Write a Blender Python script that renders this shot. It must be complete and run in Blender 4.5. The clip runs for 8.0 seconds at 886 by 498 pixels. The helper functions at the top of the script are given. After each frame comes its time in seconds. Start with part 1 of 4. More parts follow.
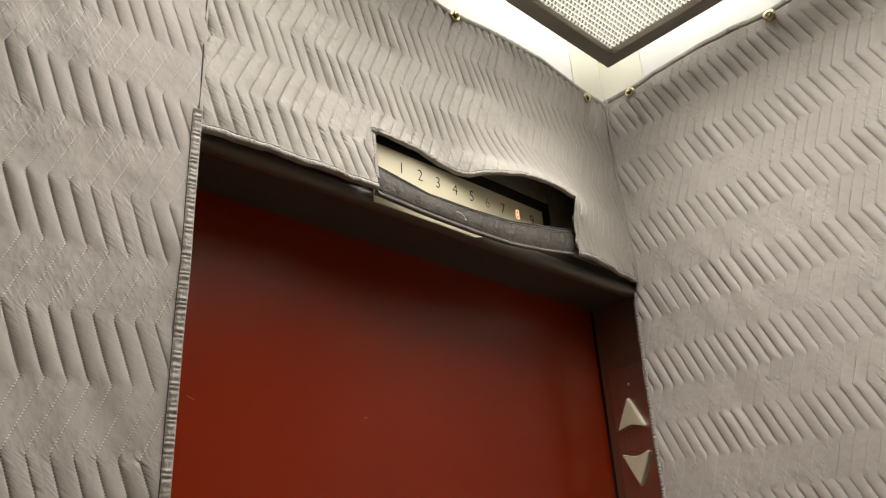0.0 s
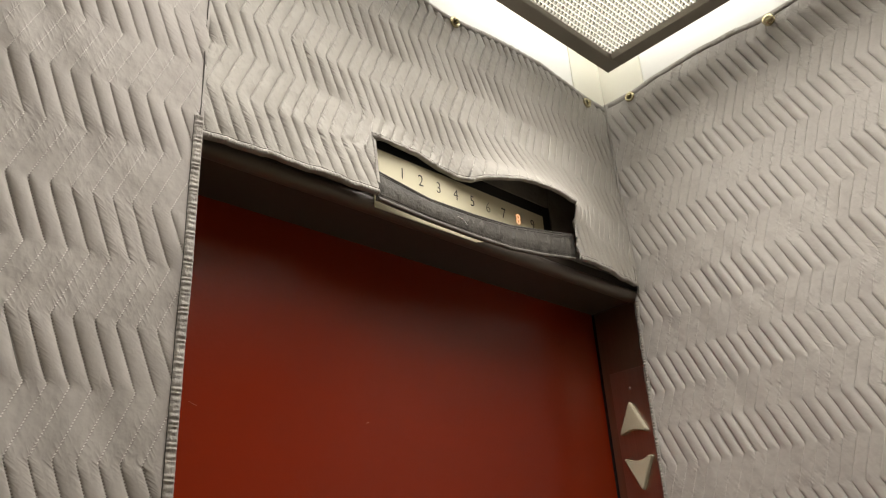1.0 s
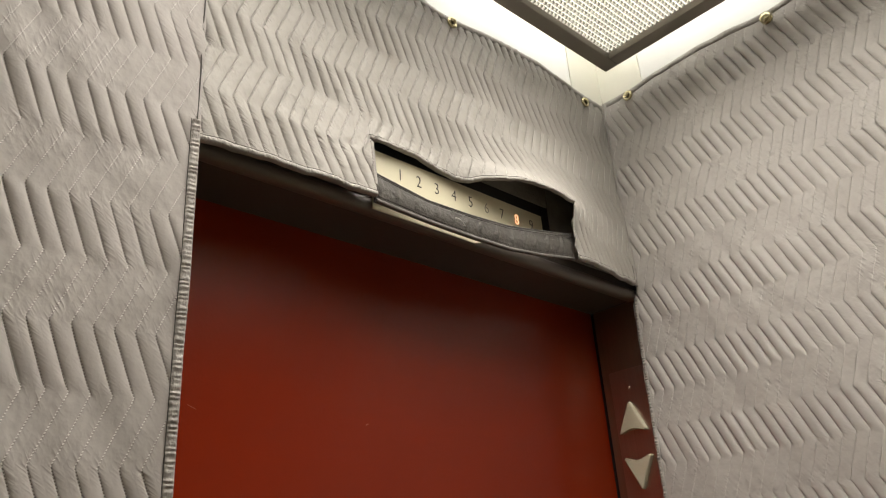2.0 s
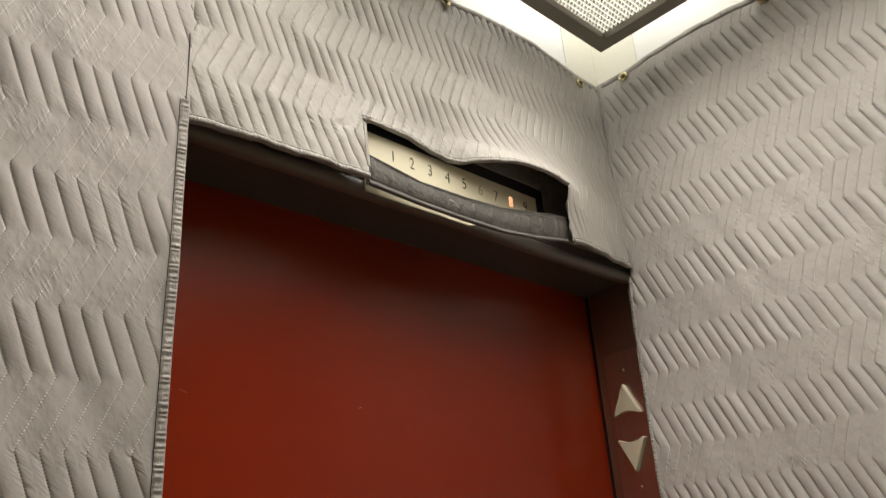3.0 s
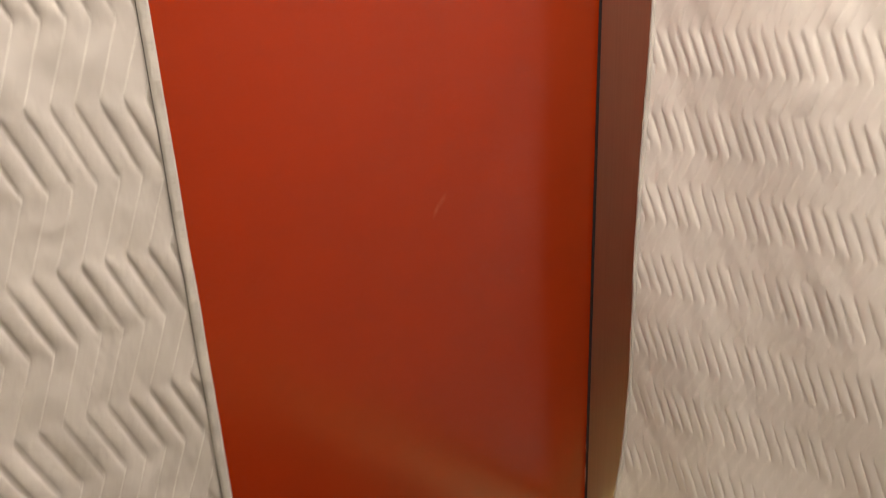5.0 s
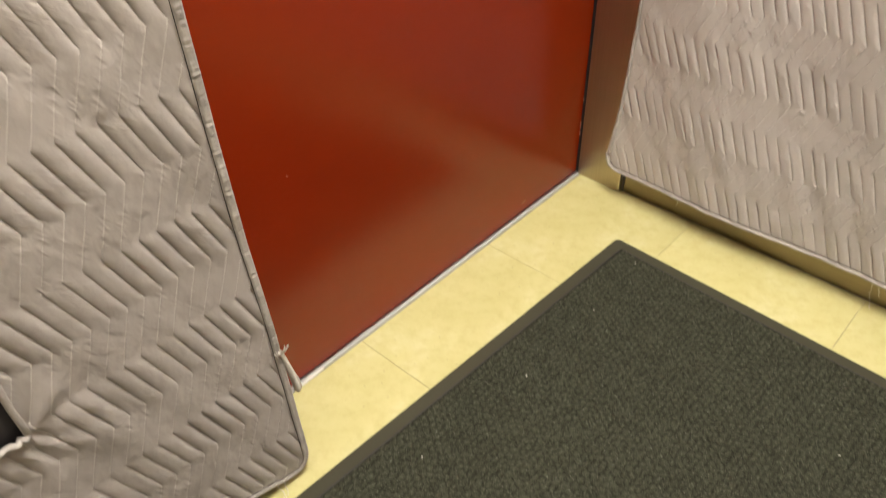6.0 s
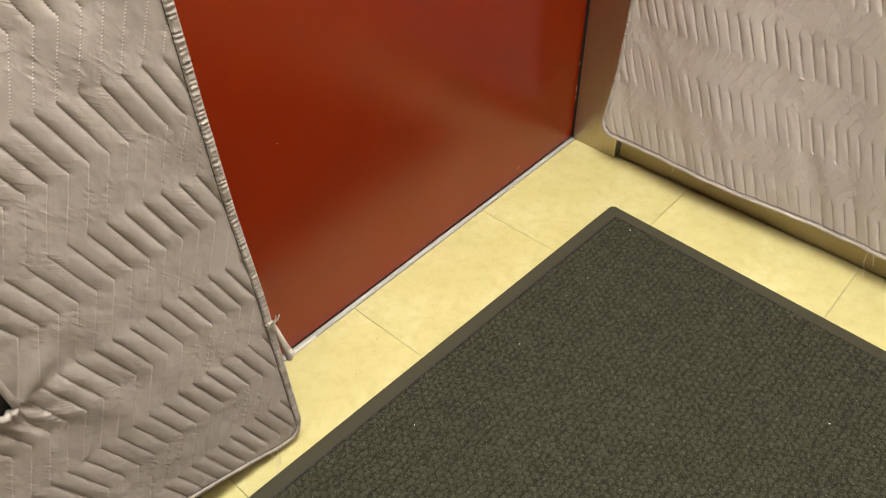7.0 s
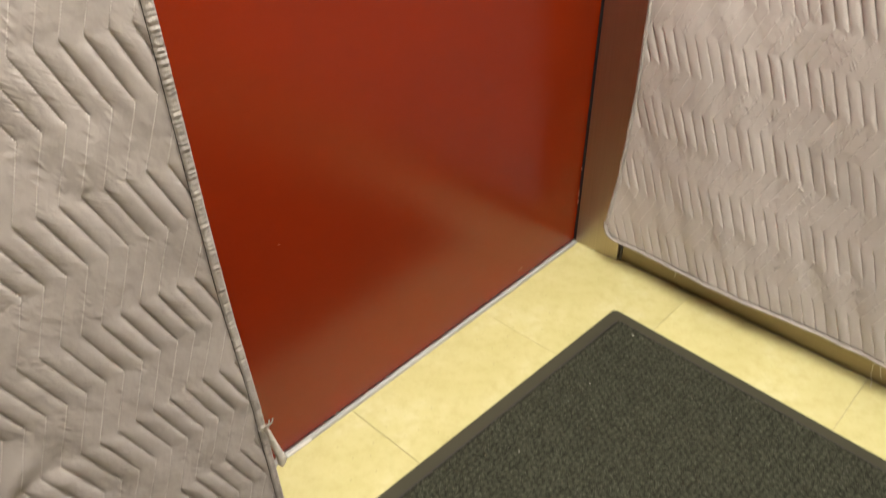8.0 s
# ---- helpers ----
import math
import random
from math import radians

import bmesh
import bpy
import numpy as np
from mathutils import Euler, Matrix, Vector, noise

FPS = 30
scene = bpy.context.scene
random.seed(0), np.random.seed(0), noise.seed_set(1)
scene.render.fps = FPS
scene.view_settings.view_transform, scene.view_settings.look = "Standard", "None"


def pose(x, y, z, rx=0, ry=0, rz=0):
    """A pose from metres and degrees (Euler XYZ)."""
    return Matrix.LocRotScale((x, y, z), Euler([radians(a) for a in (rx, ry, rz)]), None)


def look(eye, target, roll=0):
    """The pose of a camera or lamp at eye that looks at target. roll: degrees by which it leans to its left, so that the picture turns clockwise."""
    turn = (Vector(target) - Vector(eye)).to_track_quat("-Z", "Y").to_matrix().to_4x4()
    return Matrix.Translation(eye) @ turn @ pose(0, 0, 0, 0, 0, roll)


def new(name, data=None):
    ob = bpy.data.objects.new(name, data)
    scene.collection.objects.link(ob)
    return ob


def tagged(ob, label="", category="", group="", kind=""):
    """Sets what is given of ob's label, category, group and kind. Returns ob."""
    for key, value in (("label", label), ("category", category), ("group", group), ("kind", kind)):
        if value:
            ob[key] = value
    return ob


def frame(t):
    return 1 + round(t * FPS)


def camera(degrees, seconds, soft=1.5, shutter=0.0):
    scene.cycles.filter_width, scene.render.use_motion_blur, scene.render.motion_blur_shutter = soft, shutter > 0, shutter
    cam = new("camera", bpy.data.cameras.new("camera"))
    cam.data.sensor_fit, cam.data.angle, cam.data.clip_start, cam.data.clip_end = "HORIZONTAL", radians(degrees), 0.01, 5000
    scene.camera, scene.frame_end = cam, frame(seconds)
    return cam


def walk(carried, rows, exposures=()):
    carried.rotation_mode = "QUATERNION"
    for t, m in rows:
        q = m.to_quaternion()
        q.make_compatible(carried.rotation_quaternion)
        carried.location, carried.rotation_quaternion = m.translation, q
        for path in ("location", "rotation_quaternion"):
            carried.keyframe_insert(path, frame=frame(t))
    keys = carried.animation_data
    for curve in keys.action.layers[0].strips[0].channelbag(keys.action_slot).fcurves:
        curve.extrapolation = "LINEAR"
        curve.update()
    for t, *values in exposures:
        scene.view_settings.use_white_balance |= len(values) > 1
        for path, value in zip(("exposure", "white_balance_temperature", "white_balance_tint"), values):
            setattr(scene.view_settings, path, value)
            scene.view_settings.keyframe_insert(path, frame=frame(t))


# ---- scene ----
cam = camera(59.2, 8.0, 1.1, 0.5)
PATH = [
    (0, (-1.467, -0.882, 1.533), (-0.184, 0.422, 2.342), -3.5),
    (0.5, (-1.467, -0.886, 1.532), (-0.188, 0.419, 2.345), -3.5),
    (1, (-1.468, -0.885, 1.531), (-0.191, 0.418, 2.353), -3.7),
    (2.5, (-1.467, -0.89, 1.54), (-0.185, 0.414, 2.35), -4.2),
    (3, (-1.459, -0.882, 1.541), (-0.16, 0.427, 2.315), -4.2),
    (3.5, (-1.462, -0.851, 1.513), (-0.096, 0.474, 2.13), -3.6),
    (4, (-1.466, -0.849, 1.469), (-0.049, 0.539, 1.726), -3.0),
    (4.2, (-1.467, -0.829, 1.444), (-0.03, 0.558, 1.547), -3.1),
    (4.5, (-1.462, -0.798, 1.39), (-0.019, 0.577, 1.223), -2.2),
    (4.6, (-1.457, -0.811, 1.364), (-0.036, 0.573, 1.112), -2.1),
    (4.8, (-1.454, -0.791, 1.337), (-0.044, 0.555, 0.891), -2.1),
    (5, (-1.456, -0.783, 1.314), (-0.08, 0.521, 0.676), -2.0),
    (5.2, (-1.458, -0.79, 1.275), (-0.15, 0.478, 0.449), -2.7),
    (6.3, (-1.427, -0.736, 1.15), (-0.35, 0.251, -0.217), -0.9),
    (6.5, (-1.421, -0.738, 1.159), (-0.356, 0.241, -0.222), -1.1),
    (7, (-1.423, -0.736, 1.162), (-0.356, 0.25, -0.212), -1.1),
    (7.5, (-1.421, -0.731, 1.167), (-0.317, 0.28, -0.159), -0.6),
    (8, (-1.406, -0.734, 1.172), (-0.235, 0.366, -0.019), -0.3),
]
EXPOSURES = [(0.0, -1.06, 6800, 11), (3.1, -1.06, 6800, 11), (3.5, -0.90, 6900, 12), (4.0, -0.15, 7200, 15), (4.5, 0.18, 7250, 16), (5.0, 0.72, 7200, 16), (5.2, 0.82, 7100, 15), (6.3, 0.84, 6950, 14), (7.5, 0.84, 6900, 14), (8.0, 0.84, 6800, 14)]
walk(cam, [(t, look(eye, target, roll)) for t, eye, target, roll in PATH], EXPOSURES)

# ---- world and light ----
world = bpy.data.worlds.new("world")
scene.world = world
world.use_nodes = True
world.node_tree.nodes["Background"].inputs[0].default_value = (0.5, 0.5, 0.5, 1)
world.node_tree.nodes["Background"].inputs[1].default_value = 0.02
TUBE_POWER = 13.0
PANEL_POWER = 3.6
lamp = bpy.data.lights.new("panel_light", "AREA")
lamp.shape, lamp.size, lamp.size_y, lamp.energy, lamp.spread = "RECTANGLE", 1.22, 0.72, 27.5, radians(132)
lamp.color = (1.0, 0.965, 0.91)
new("panel_light", lamp).matrix_basis = pose(-0.80, -0.50, 2.646)


# ---- materials ----
class Mat:
    """A node material with a few shorthands."""

    def __init__(self, name, color=(0.5, 0.5, 0.5), rough=0.5, metal=0.0, spec=0.5):
        self.m = bpy.data.materials.new(name)
        self.m.use_nodes = True
        self.t = self.m.node_tree
        self.b = self.t.nodes["Principled BSDF"]
        self.b.inputs["Base Color"].default_value = (*color, 1)
        self.b.inputs["Roughness"].default_value = rough
        self.b.inputs["Metallic"].default_value = metal
        self.b.inputs["Specular IOR Level"].default_value = spec

    def node(self, kind, **values):
        n = self.t.nodes.new("ShaderNode" + kind)
        for k, v in values.items():
            n.inputs[k.replace("_", " ")].default_value = v
        return n

    def link(self, a, b):
        self.t.links.new(a, b)

    def coords(self, scale=(1, 1, 1), kind="Object"):
        tc = self.node("TexCoord")
        mp = self.node("Mapping")
        mp.inputs["Scale"].default_value = scale
        self.link(tc.outputs[kind], mp.inputs["Vector"])
        return mp.outputs["Vector"]

    def noise(self, scale, detail=4.0, rough=0.55, stretch=(1, 1, 1), kind="Object"):
        n = self.node("TexNoise", Scale=scale, Detail=detail, Roughness=rough)
        self.link(self.coords(stretch, kind), n.inputs["Vector"])
        return n.outputs["Fac"]

    def ramp(self, fac, stops):
        r = self.node("ValToRGB")
        while len(r.color_ramp.elements) < len(stops):
            r.color_ramp.elements.new(0.5)
        for e, (p, c) in zip(r.color_ramp.elements, stops):
            e.position, e.color = p, (*c, 1) if len(c) == 3 else c
        self.link(fac, r.inputs["Fac"])
        return r.outputs["Color"]

    def math(self, op, a, b=None):
        n = self.t.nodes.new("ShaderNodeMath")
        n.operation = op
        for i, v in enumerate((a, b)):
            if v is None:
                continue
            if isinstance(v, (int, float)):
                n.inputs[i].default_value = v
            else:
                self.link(v, n.inputs[i])
        return n.outputs[0]

    def mix(self, fac, a, b, how="MIX"):
        n = self.t.nodes.new("ShaderNodeMix")
        n.data_type, n.blend_type = "RGBA", how
        for i, v in ((0, fac), (6, a), (7, b)):
            if isinstance(v, (int, float)):
                n.inputs[i].default_value = v
            elif isinstance(v, tuple):
                n.inputs[i].default_value = (*v, 1)
            else:
                self.link(v, n.inputs[i])
        return n.outputs[2]

    def color(self, socket):
        self.link(socket, self.b.inputs["Base Color"])
        return self

    def rough(self, fac, lo, hi):
        n = self.node("MapRange")
        n.inputs["To Min"].default_value, n.inputs["To Max"].default_value = lo, hi
        self.link(fac, n.inputs["Value"])
        self.link(n.outputs[0], self.b.inputs["Roughness"])
        return self

    def bump(self, *layers):
        """Layers of (height socket, depth in metres)."""
        last = None
        for height, depth in layers:
            n = self.node("Bump", Distance=depth, Strength=1.0)
            self.link(height, n.inputs["Height"])
            if last:
                self.link(last, n.inputs["Normal"])
            last = n.outputs["Normal"]
        self.link(last, self.b.inputs["Normal"])
        return self


PITCH, PERIOD, SWAY = 0.0235, 0.1525, 0.031


def quilt_fabric(name, base, thread, crumple=1.0, line=0.00085):
    """Woven nylon quilting; the seams follow the UV map: stripes across, metres along."""
    m = Mat(name, base, 0.62, 0.0, 0.35)
    uv = m.node("UVMap")
    sep = m.node("SeparateXYZ")
    m.link(uv.outputs["UV"], sep.inputs[0])
    s, along = sep.outputs[0], sep.outputs[1]
    off = m.math("MULTIPLY", m.math("ABSOLUTE", m.math("SUBTRACT", m.math("FRACT", m.math("ADD", s, 0.5)), 0.5)), PITCH)
    seam = m.math("LESS_THAN", off, line)
    dash = m.math("LESS_THAN", m.math("FRACT", m.math("DIVIDE", along, 0.0036)), 0.52)
    stitch = m.math("MULTIPLY", seam, dash)
    gap = m.math("MULTIPLY", seam, m.math("SUBTRACT", 1.0, dash))
    blotch = m.noise(2.6, 5, 0.6)
    grime = m.noise(19, 6, 0.65)
    lo, hi = tuple(c * 0.9 for c in base), tuple(min(1, c * 1.06) for c in base)
    col = m.ramp(blotch, [(0.3, lo), (0.7, hi)])
    col = m.mix(m.math("MULTIPLY", grime, 0.16), col, (base[0] * 0.72, base[1] * 0.68, base[2] * 0.62))
    col = m.mix(m.math("MULTIPLY", stitch, 0.95), col, thread)
    # Darkened between stitches for the needle holes and the groove's shade.
    col = m.mix(m.math("MULTIPLY", gap, 0.35), col, tuple(c * 0.4 for c in base))
    lint = m.ramp(m.noise(120, 1, 0.3), [(0.80, (0, 0, 0)), (0.83, (1, 1, 1))])
    col = m.mix(m.math("MULTIPLY", lint, 0.3), col, thread)
    m.color(col)
    m.rough(grime, 0.42, 0.6)
    crease = m.noise(34, 2.2, 0.45, (1.0, 1.0, 0.6))
    fold = m.noise(15, 2.0, 0.5)
    weave = m.noise(1500, 2, 0.5)
    run = m.node("CombineXYZ")
    m.link(m.math("MULTIPLY", s, PITCH * 26), run.inputs[0])
    m.link(m.math("ADD", m.math("MULTIPLY", along, 84.0), m.math("MULTIPLY", s, 1.9)), run.inputs[1])
    gather = m.node("TexNoise", Scale=1.0, Detail=1.5, Roughness=0.5)
    m.link(run.outputs[0], gather.inputs["Vector"])
    near = m.math("POWER", m.math("MAXIMUM", m.math("SUBTRACT", 1.0, m.math("MULTIPLY", off, 2.0 / PITCH)), 0.0), 1.1)
    sharp = m.math("SUBTRACT", 1.0, m.math("MULTIPLY", m.math("ABSOLUTE", m.math("SUBTRACT", gather.outputs["Fac"], 0.5)), 3.4))
    sharp = m.math("POWER", m.math("MAXIMUM", sharp, 0.0), 1.6)
    patchy = m.ramp(m.noise(17, 2, 0.5), [(0.40, (0.1, 0.1, 0.1)), (0.64, (1, 1, 1))])
    tug = m.math("MULTIPLY", m.math("MULTIPLY", sharp, near), patchy)

    def ridge(scale, power, stretch):
        n = m.noise(scale, 1.5, 0.45, stretch)
        r = m.math("SUBTRACT", 1.0, m.math("MULTIPLY", m.math("ABSOLUTE", m.math("SUBTRACT", n, 0.5)), 3.2))
        return m.math("MULTIPLY", m.math("POWER", m.math("MAXIMUM", r, 0.0), power), m.noise(scale * 0.4, 2, 0.5))

    m.bump((fold, 0.0030), (crease, 0.0022 * crumple), (m.noise(75, 2.0, 0.5), 0.0007 * crumple), (ridge(30, 4, (1, 1, 0.8)), 0.00045 * (crumple - 0.6)), (tug, 0.0013 * (0.1 + 0.6 * crumple)), (weave, 0.00005), (stitch, 0.0005))
    return m.m


def plain_fabric(name, base, rough=0.75):
    m = Mat(name, base, rough, 0.0, 0.3)
    n = m.noise(30, 5, 0.6)
    m.color(m.ramp(n, [(0.3, tuple(c * 0.8 for c in base)), (0.7, tuple(min(1, c * 1.1) for c in base))]))
    m.bump((n, 0.003), (m.noise(130, 3, 0.6), 0.0022), (m.noise(700, 2), 0.0003))
    return m.m


def brushed_metal(name, base, rough, stretch):
    m = Mat(name, base, rough, 1.0)
    grain = m.noise(240, 3, 0.5, stretch)
    smear = m.noise(3.5, 4, 0.6)
    m.color(m.mix(m.math("MULTIPLY", smear, 0.35), m.ramp(grain, [(0.25, tuple(c * 0.88 for c in base)), (0.75, base)]), tuple(c * 0.7 for c in base)))
    m.rough(m.math("MULTIPLY", m.math("ADD", grain, smear), 0.5), rough * 0.75, rough * 1.3)
    m.bump((grain, 0.00002))
    return m.m


def painted(name, base, rough=0.35, peel=0.0004, wear=0.12, spec=0.5):
    m = Mat(name, base, rough, 0.0, spec)
    cloud = m.noise(1.7, 5, 0.6)
    fine = m.noise(160, 3, 0.5)
    scuff = m.noise(9, 7, 0.7, (1, 1, 0.25))
    col = m.ramp(cloud, [(0.3, tuple(c * (1 - wear) for c in base)), (0.7, tuple(min(1, c * (1 + wear)) for c in base))])
    m.color(col)
    m.rough(scuff, rough * 0.93, rough * 1.1)
    m.bump((fine, peel), (cloud, 0.002))
    return m.m


def door_enamel():
    m = Mat("red_door_enamel", (0.236, 0.0170, 0.0011), 0.24, 0.0, 0.43)
    cloud = m.noise(1.7, 5, 0.6)
    wipe = m.noise(26, 6, 0.65, (0.10, 1, 1.6))
    nick = m.noise(42, 2, 0.4, (0.22, 1, 1.5))
    col = m.ramp(cloud, [(0.3, (0.212, 0.0152, 0.0010)), (0.7, (0.252, 0.0180, 0.0011))])
    col = m.mix(m.math("MULTIPLY", wipe, 0.22), col, (0.15, 0.012, 0.001))
    worn = m.ramp(nick, [(0.82, (0, 0, 0)), (0.86, (0.07, 0.07, 0.07))])
    m.color(m.mix(worn, col, (0.32, 0.10, 0.06)))
    m.rough(wipe, 0.21, 0.29)
    m.bump((m.noise(160, 3, 0.5), 0.00022), (cloud, 0.002))
    return m.m


FABRIC = quilt_fabric("grey_quilted_nylon", (0.410, 0.384, 0.364), (0.67, 0.65, 0.62), 1.25, 0.0009)
FABRIC_HEAD = quilt_fabric("pale_grey_quilted_nylon", (0.425, 0.405, 0.375), (0.76, 0.74, 0.70), 2.3, 0.0010)
FABRIC_SIDE = quilt_fabric("pinkish_grey_quilted_nylon", (0.474, 0.452, 0.430), (0.68, 0.655, 0.62), 1.5, 0.0010)
LINING = plain_fabric("pad_lining", (0.30, 0.29, 0.27))
BINDING = plain_fabric("pad_binding", (0.40, 0.378, 0.35), 0.6)
DARK_BINDING = plain_fabric("worn_dark_binding", (0.19, 0.18, 0.165), 0.65)
STRAP = plain_fabric("charcoal_webbing", (0.13, 0.122, 0.112), 0.5)
SEAM = plain_fabric("dark_seam_thread", (0.055, 0.05, 0.045), 0.8)
THREAD = plain_fabric("white_thread", (0.7, 0.68, 0.64))
RED = door_enamel()
CHIPPED = painted("chipped_enamel", (0.48, 0.17, 0.10), 0.5)
SCRATCHED = painted("scratched_enamel", (0.33, 0.075, 0.035), 0.4)
HALL_RED = painted("red_frame_enamel", (0.24, 0.013, 0.006), 0.28)
STEEL = brushed_metal("brushed_bronze_steel", (0.50, 0.43, 0.325), 0.38, (1, 1, 0.02))
STEEL_FLAT = painted("dark_bronze_enamel", (0.095, 0.082, 0.072), 0.34, 0.0001, 0.08)
LIP = painted("bronze_lip_enamel", (0.17, 0.15, 0.13), 0.32, 0.0001, 0.1)
PLATE = brushed_metal("lantern_plate_steel", (0.66, 0.59, 0.51), 0.33, (1, 1, 0.03))
ALUMINIUM = brushed_metal("worn_aluminium", (0.62, 0.61, 0.58), 0.42, (0.02, 1, 1))
BRASS = brushed_metal("aged_brass", (0.62, 0.555, 0.36), 0.24, (1, 1, 1))
BRONZE = brushed_metal("dark_bronze_frame", (0.31, 0.28, 0.245), 0.45, (0.05, 0.05, 1))
WHITE = painted("white_cove_paint", (0.79, 0.795, 0.78), 0.5, 0.0002, 0.03)
CORNER_CREAM = painted("cream_corner_strip", (0.75, 0.74, 0.66), 0.5, 0.0002, 0.03)
CREAM_WALL = painted("brown_laminate", (0.34, 0.29, 0.23), 0.45, 0.0002, 0.05)
BLACK = painted("black_rubber", (0.012, 0.012, 0.012), 0.6)
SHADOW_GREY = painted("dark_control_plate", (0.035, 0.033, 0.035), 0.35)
CREAM = painted("cream_plastic", (0.76, 0.71, 0.52), 0.4, 0.0001, 0.04)
ARROW = painted("ivory_plastic", (0.62, 0.57, 0.43), 0.35, 0.0001, 0.04)
INK = painted("dark_ink", (0.03, 0.028, 0.02), 0.6)
FAINT_INK = painted("faint_grey_ink", (0.33, 0.31, 0.23), 0.6)
RUBBER = painted("grey_black_rubber", (0.043, 0.042, 0.026), 0.75, 0.0006, 0.12, 0.25)


def glowing(name, color, power):
    m = bpy.data.materials.new(name)
    m.use_nodes = True
    b = m.node_tree.nodes["Principled BSDF"]
    b.inputs["Base Color"].default_value = (*color, 1)
    b.inputs["Emission Color"].default_value = (*color, 1)
    b.inputs["Emission Strength"].default_value = power
    return m


TUBE_GLOW = glowing("fluorescent_tube_glass", (0.97, 0.975, 0.97), TUBE_POWER)
PANEL_GLOW = glowing("lit_panel_backing", (1.0, 0.97, 0.88), PANEL_POWER)
DIGIT_GLOW = glowing("amber_lit_digit", (1.0, 0.50, 0.26), 3.5)


def tile_material():
    m = Mat("yellow_marbled_vinyl", (0.6, 0.5, 0.2), 0.35)
    info = m.node("ObjectInfo")
    big = m.noise(6, 6, 0.65)
    vein = m.noise(36, 5, 0.65)
    col = m.ramp(big, [(0.3, (0.455, 0.425, 0.180)), (0.55, (0.505, 0.482, 0.228)), (0.75, (0.565, 0.552, 0.312))])
    col = m.mix(m.ramp(vein, [(0.46, (0, 0, 0)), (0.70, (0.5, 0.5, 0.5))]), col, (0.405, 0.355, 0.145))
    speck = m.ramp(m.noise(95, 2, 0.5), [(0.70, (0, 0, 0)), (0.74, (1, 1, 1))])
    col = m.mix(m.math("MULTIPLY", speck, 0.35), col, (0.22, 0.17, 0.08))
    tone = m.math("ADD", m.math("MULTIPLY", info.outputs["Random"], 0.08), 0.94)
    n = m.node("HueSaturation")
    m.link(col, n.inputs["Color"])
    m.link(tone, n.inputs["Value"])
    m.color(n.outputs[0])
    m.rough(vein, 0.40, 0.58)
    m.bump((big, 0.0015), (vein, 0.0002))
    return m.m


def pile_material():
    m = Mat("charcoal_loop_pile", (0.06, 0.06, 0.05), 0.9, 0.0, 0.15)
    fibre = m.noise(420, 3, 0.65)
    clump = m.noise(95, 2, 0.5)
    # Colour darkens with depth, putting the shade between loops into the pile.
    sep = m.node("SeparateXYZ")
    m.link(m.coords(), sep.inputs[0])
    height_shade = m.node("MapRange")
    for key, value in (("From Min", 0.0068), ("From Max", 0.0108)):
        height_shade.inputs[key].default_value = value
    m.link(sep.outputs[2], height_shade.inputs["Value"])
    col = m.mix(height_shade.outputs[0], (0.006, 0.007, 0.004), (0.047, 0.053, 0.034))
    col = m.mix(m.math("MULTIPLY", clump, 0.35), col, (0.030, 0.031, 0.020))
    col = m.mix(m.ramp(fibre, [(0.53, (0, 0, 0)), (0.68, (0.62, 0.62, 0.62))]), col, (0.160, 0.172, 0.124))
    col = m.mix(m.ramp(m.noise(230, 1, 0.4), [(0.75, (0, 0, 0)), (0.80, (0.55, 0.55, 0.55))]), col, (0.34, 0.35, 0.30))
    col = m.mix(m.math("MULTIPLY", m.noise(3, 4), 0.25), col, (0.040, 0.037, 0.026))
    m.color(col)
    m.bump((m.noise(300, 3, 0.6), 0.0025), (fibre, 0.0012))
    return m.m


def hall_carpet_material():
    m = Mat("blue_grey_woven_carpet", (0.1, 0.1, 0.14), 0.95, 0.0, 0.1)
    fleck = m.noise(130, 3, 0.6, (1, 0.5, 1))
    band = m.noise(12, 3, 0.5)
    col = m.ramp(fleck, [(0.4, (0.045, 0.05, 0.085)), (0.55, (0.16, 0.17, 0.24)), (0.68, (0.42, 0.43, 0.45))])
    col = m.mix(m.math("MULTIPLY", band, 0.5), col, (0.10, 0.06, 0.09))
    m.color(col)
    m.bump((fleck, 0.003))
    return m.m


def prism_material():
    m = Mat("prismatic_acrylic", (0.72, 0.73, 0.68), 0.14, 0.0, 0.6)
    m.b.inputs["Transmission Weight"].default_value = 0.35
    m.b.inputs["IOR"].default_value = 1.45
    return m.m


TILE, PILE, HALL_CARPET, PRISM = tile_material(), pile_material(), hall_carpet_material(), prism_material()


# ---- builders ----
def put(name, verts, faces, material, parent=None, label="", smooth=False, uv=None):
    me = bpy.data.meshes.new(name)
    me.from_pydata([tuple(v) for v in verts], [], [tuple(f) for f in faces])
    me.materials.append(material)
    if smooth:
        me.polygons.foreach_set("use_smooth", [True] * len(me.polygons))
    if uv is not None:
        layer = me.uv_layers.new(name="UVMap")
        loops = np.zeros(len(me.loops), dtype=np.int64)
        me.loops.foreach_get("vertex_index", loops)
        layer.data.foreach_set("uv", np.asarray(uv, dtype=np.float32)[loops].ravel())
    me.update()
    ob = new(name, me)
    if parent:
        ob.parent = parent
    if label:
        ob["label"] = label
    return ob


def part(name, bm, material, parent=None, label="", smooth=False):
    me = bpy.data.meshes.new(name)
    bm.normal_update()
    bm.to_mesh(me)
    bm.free()
    me.materials.append(material)
    if smooth:
        me.polygons.foreach_set("use_smooth", [True] * len(me.polygons))
    ob = new(name, me)
    if parent:
        ob.parent = parent
    if label:
        ob["label"] = label
    return ob


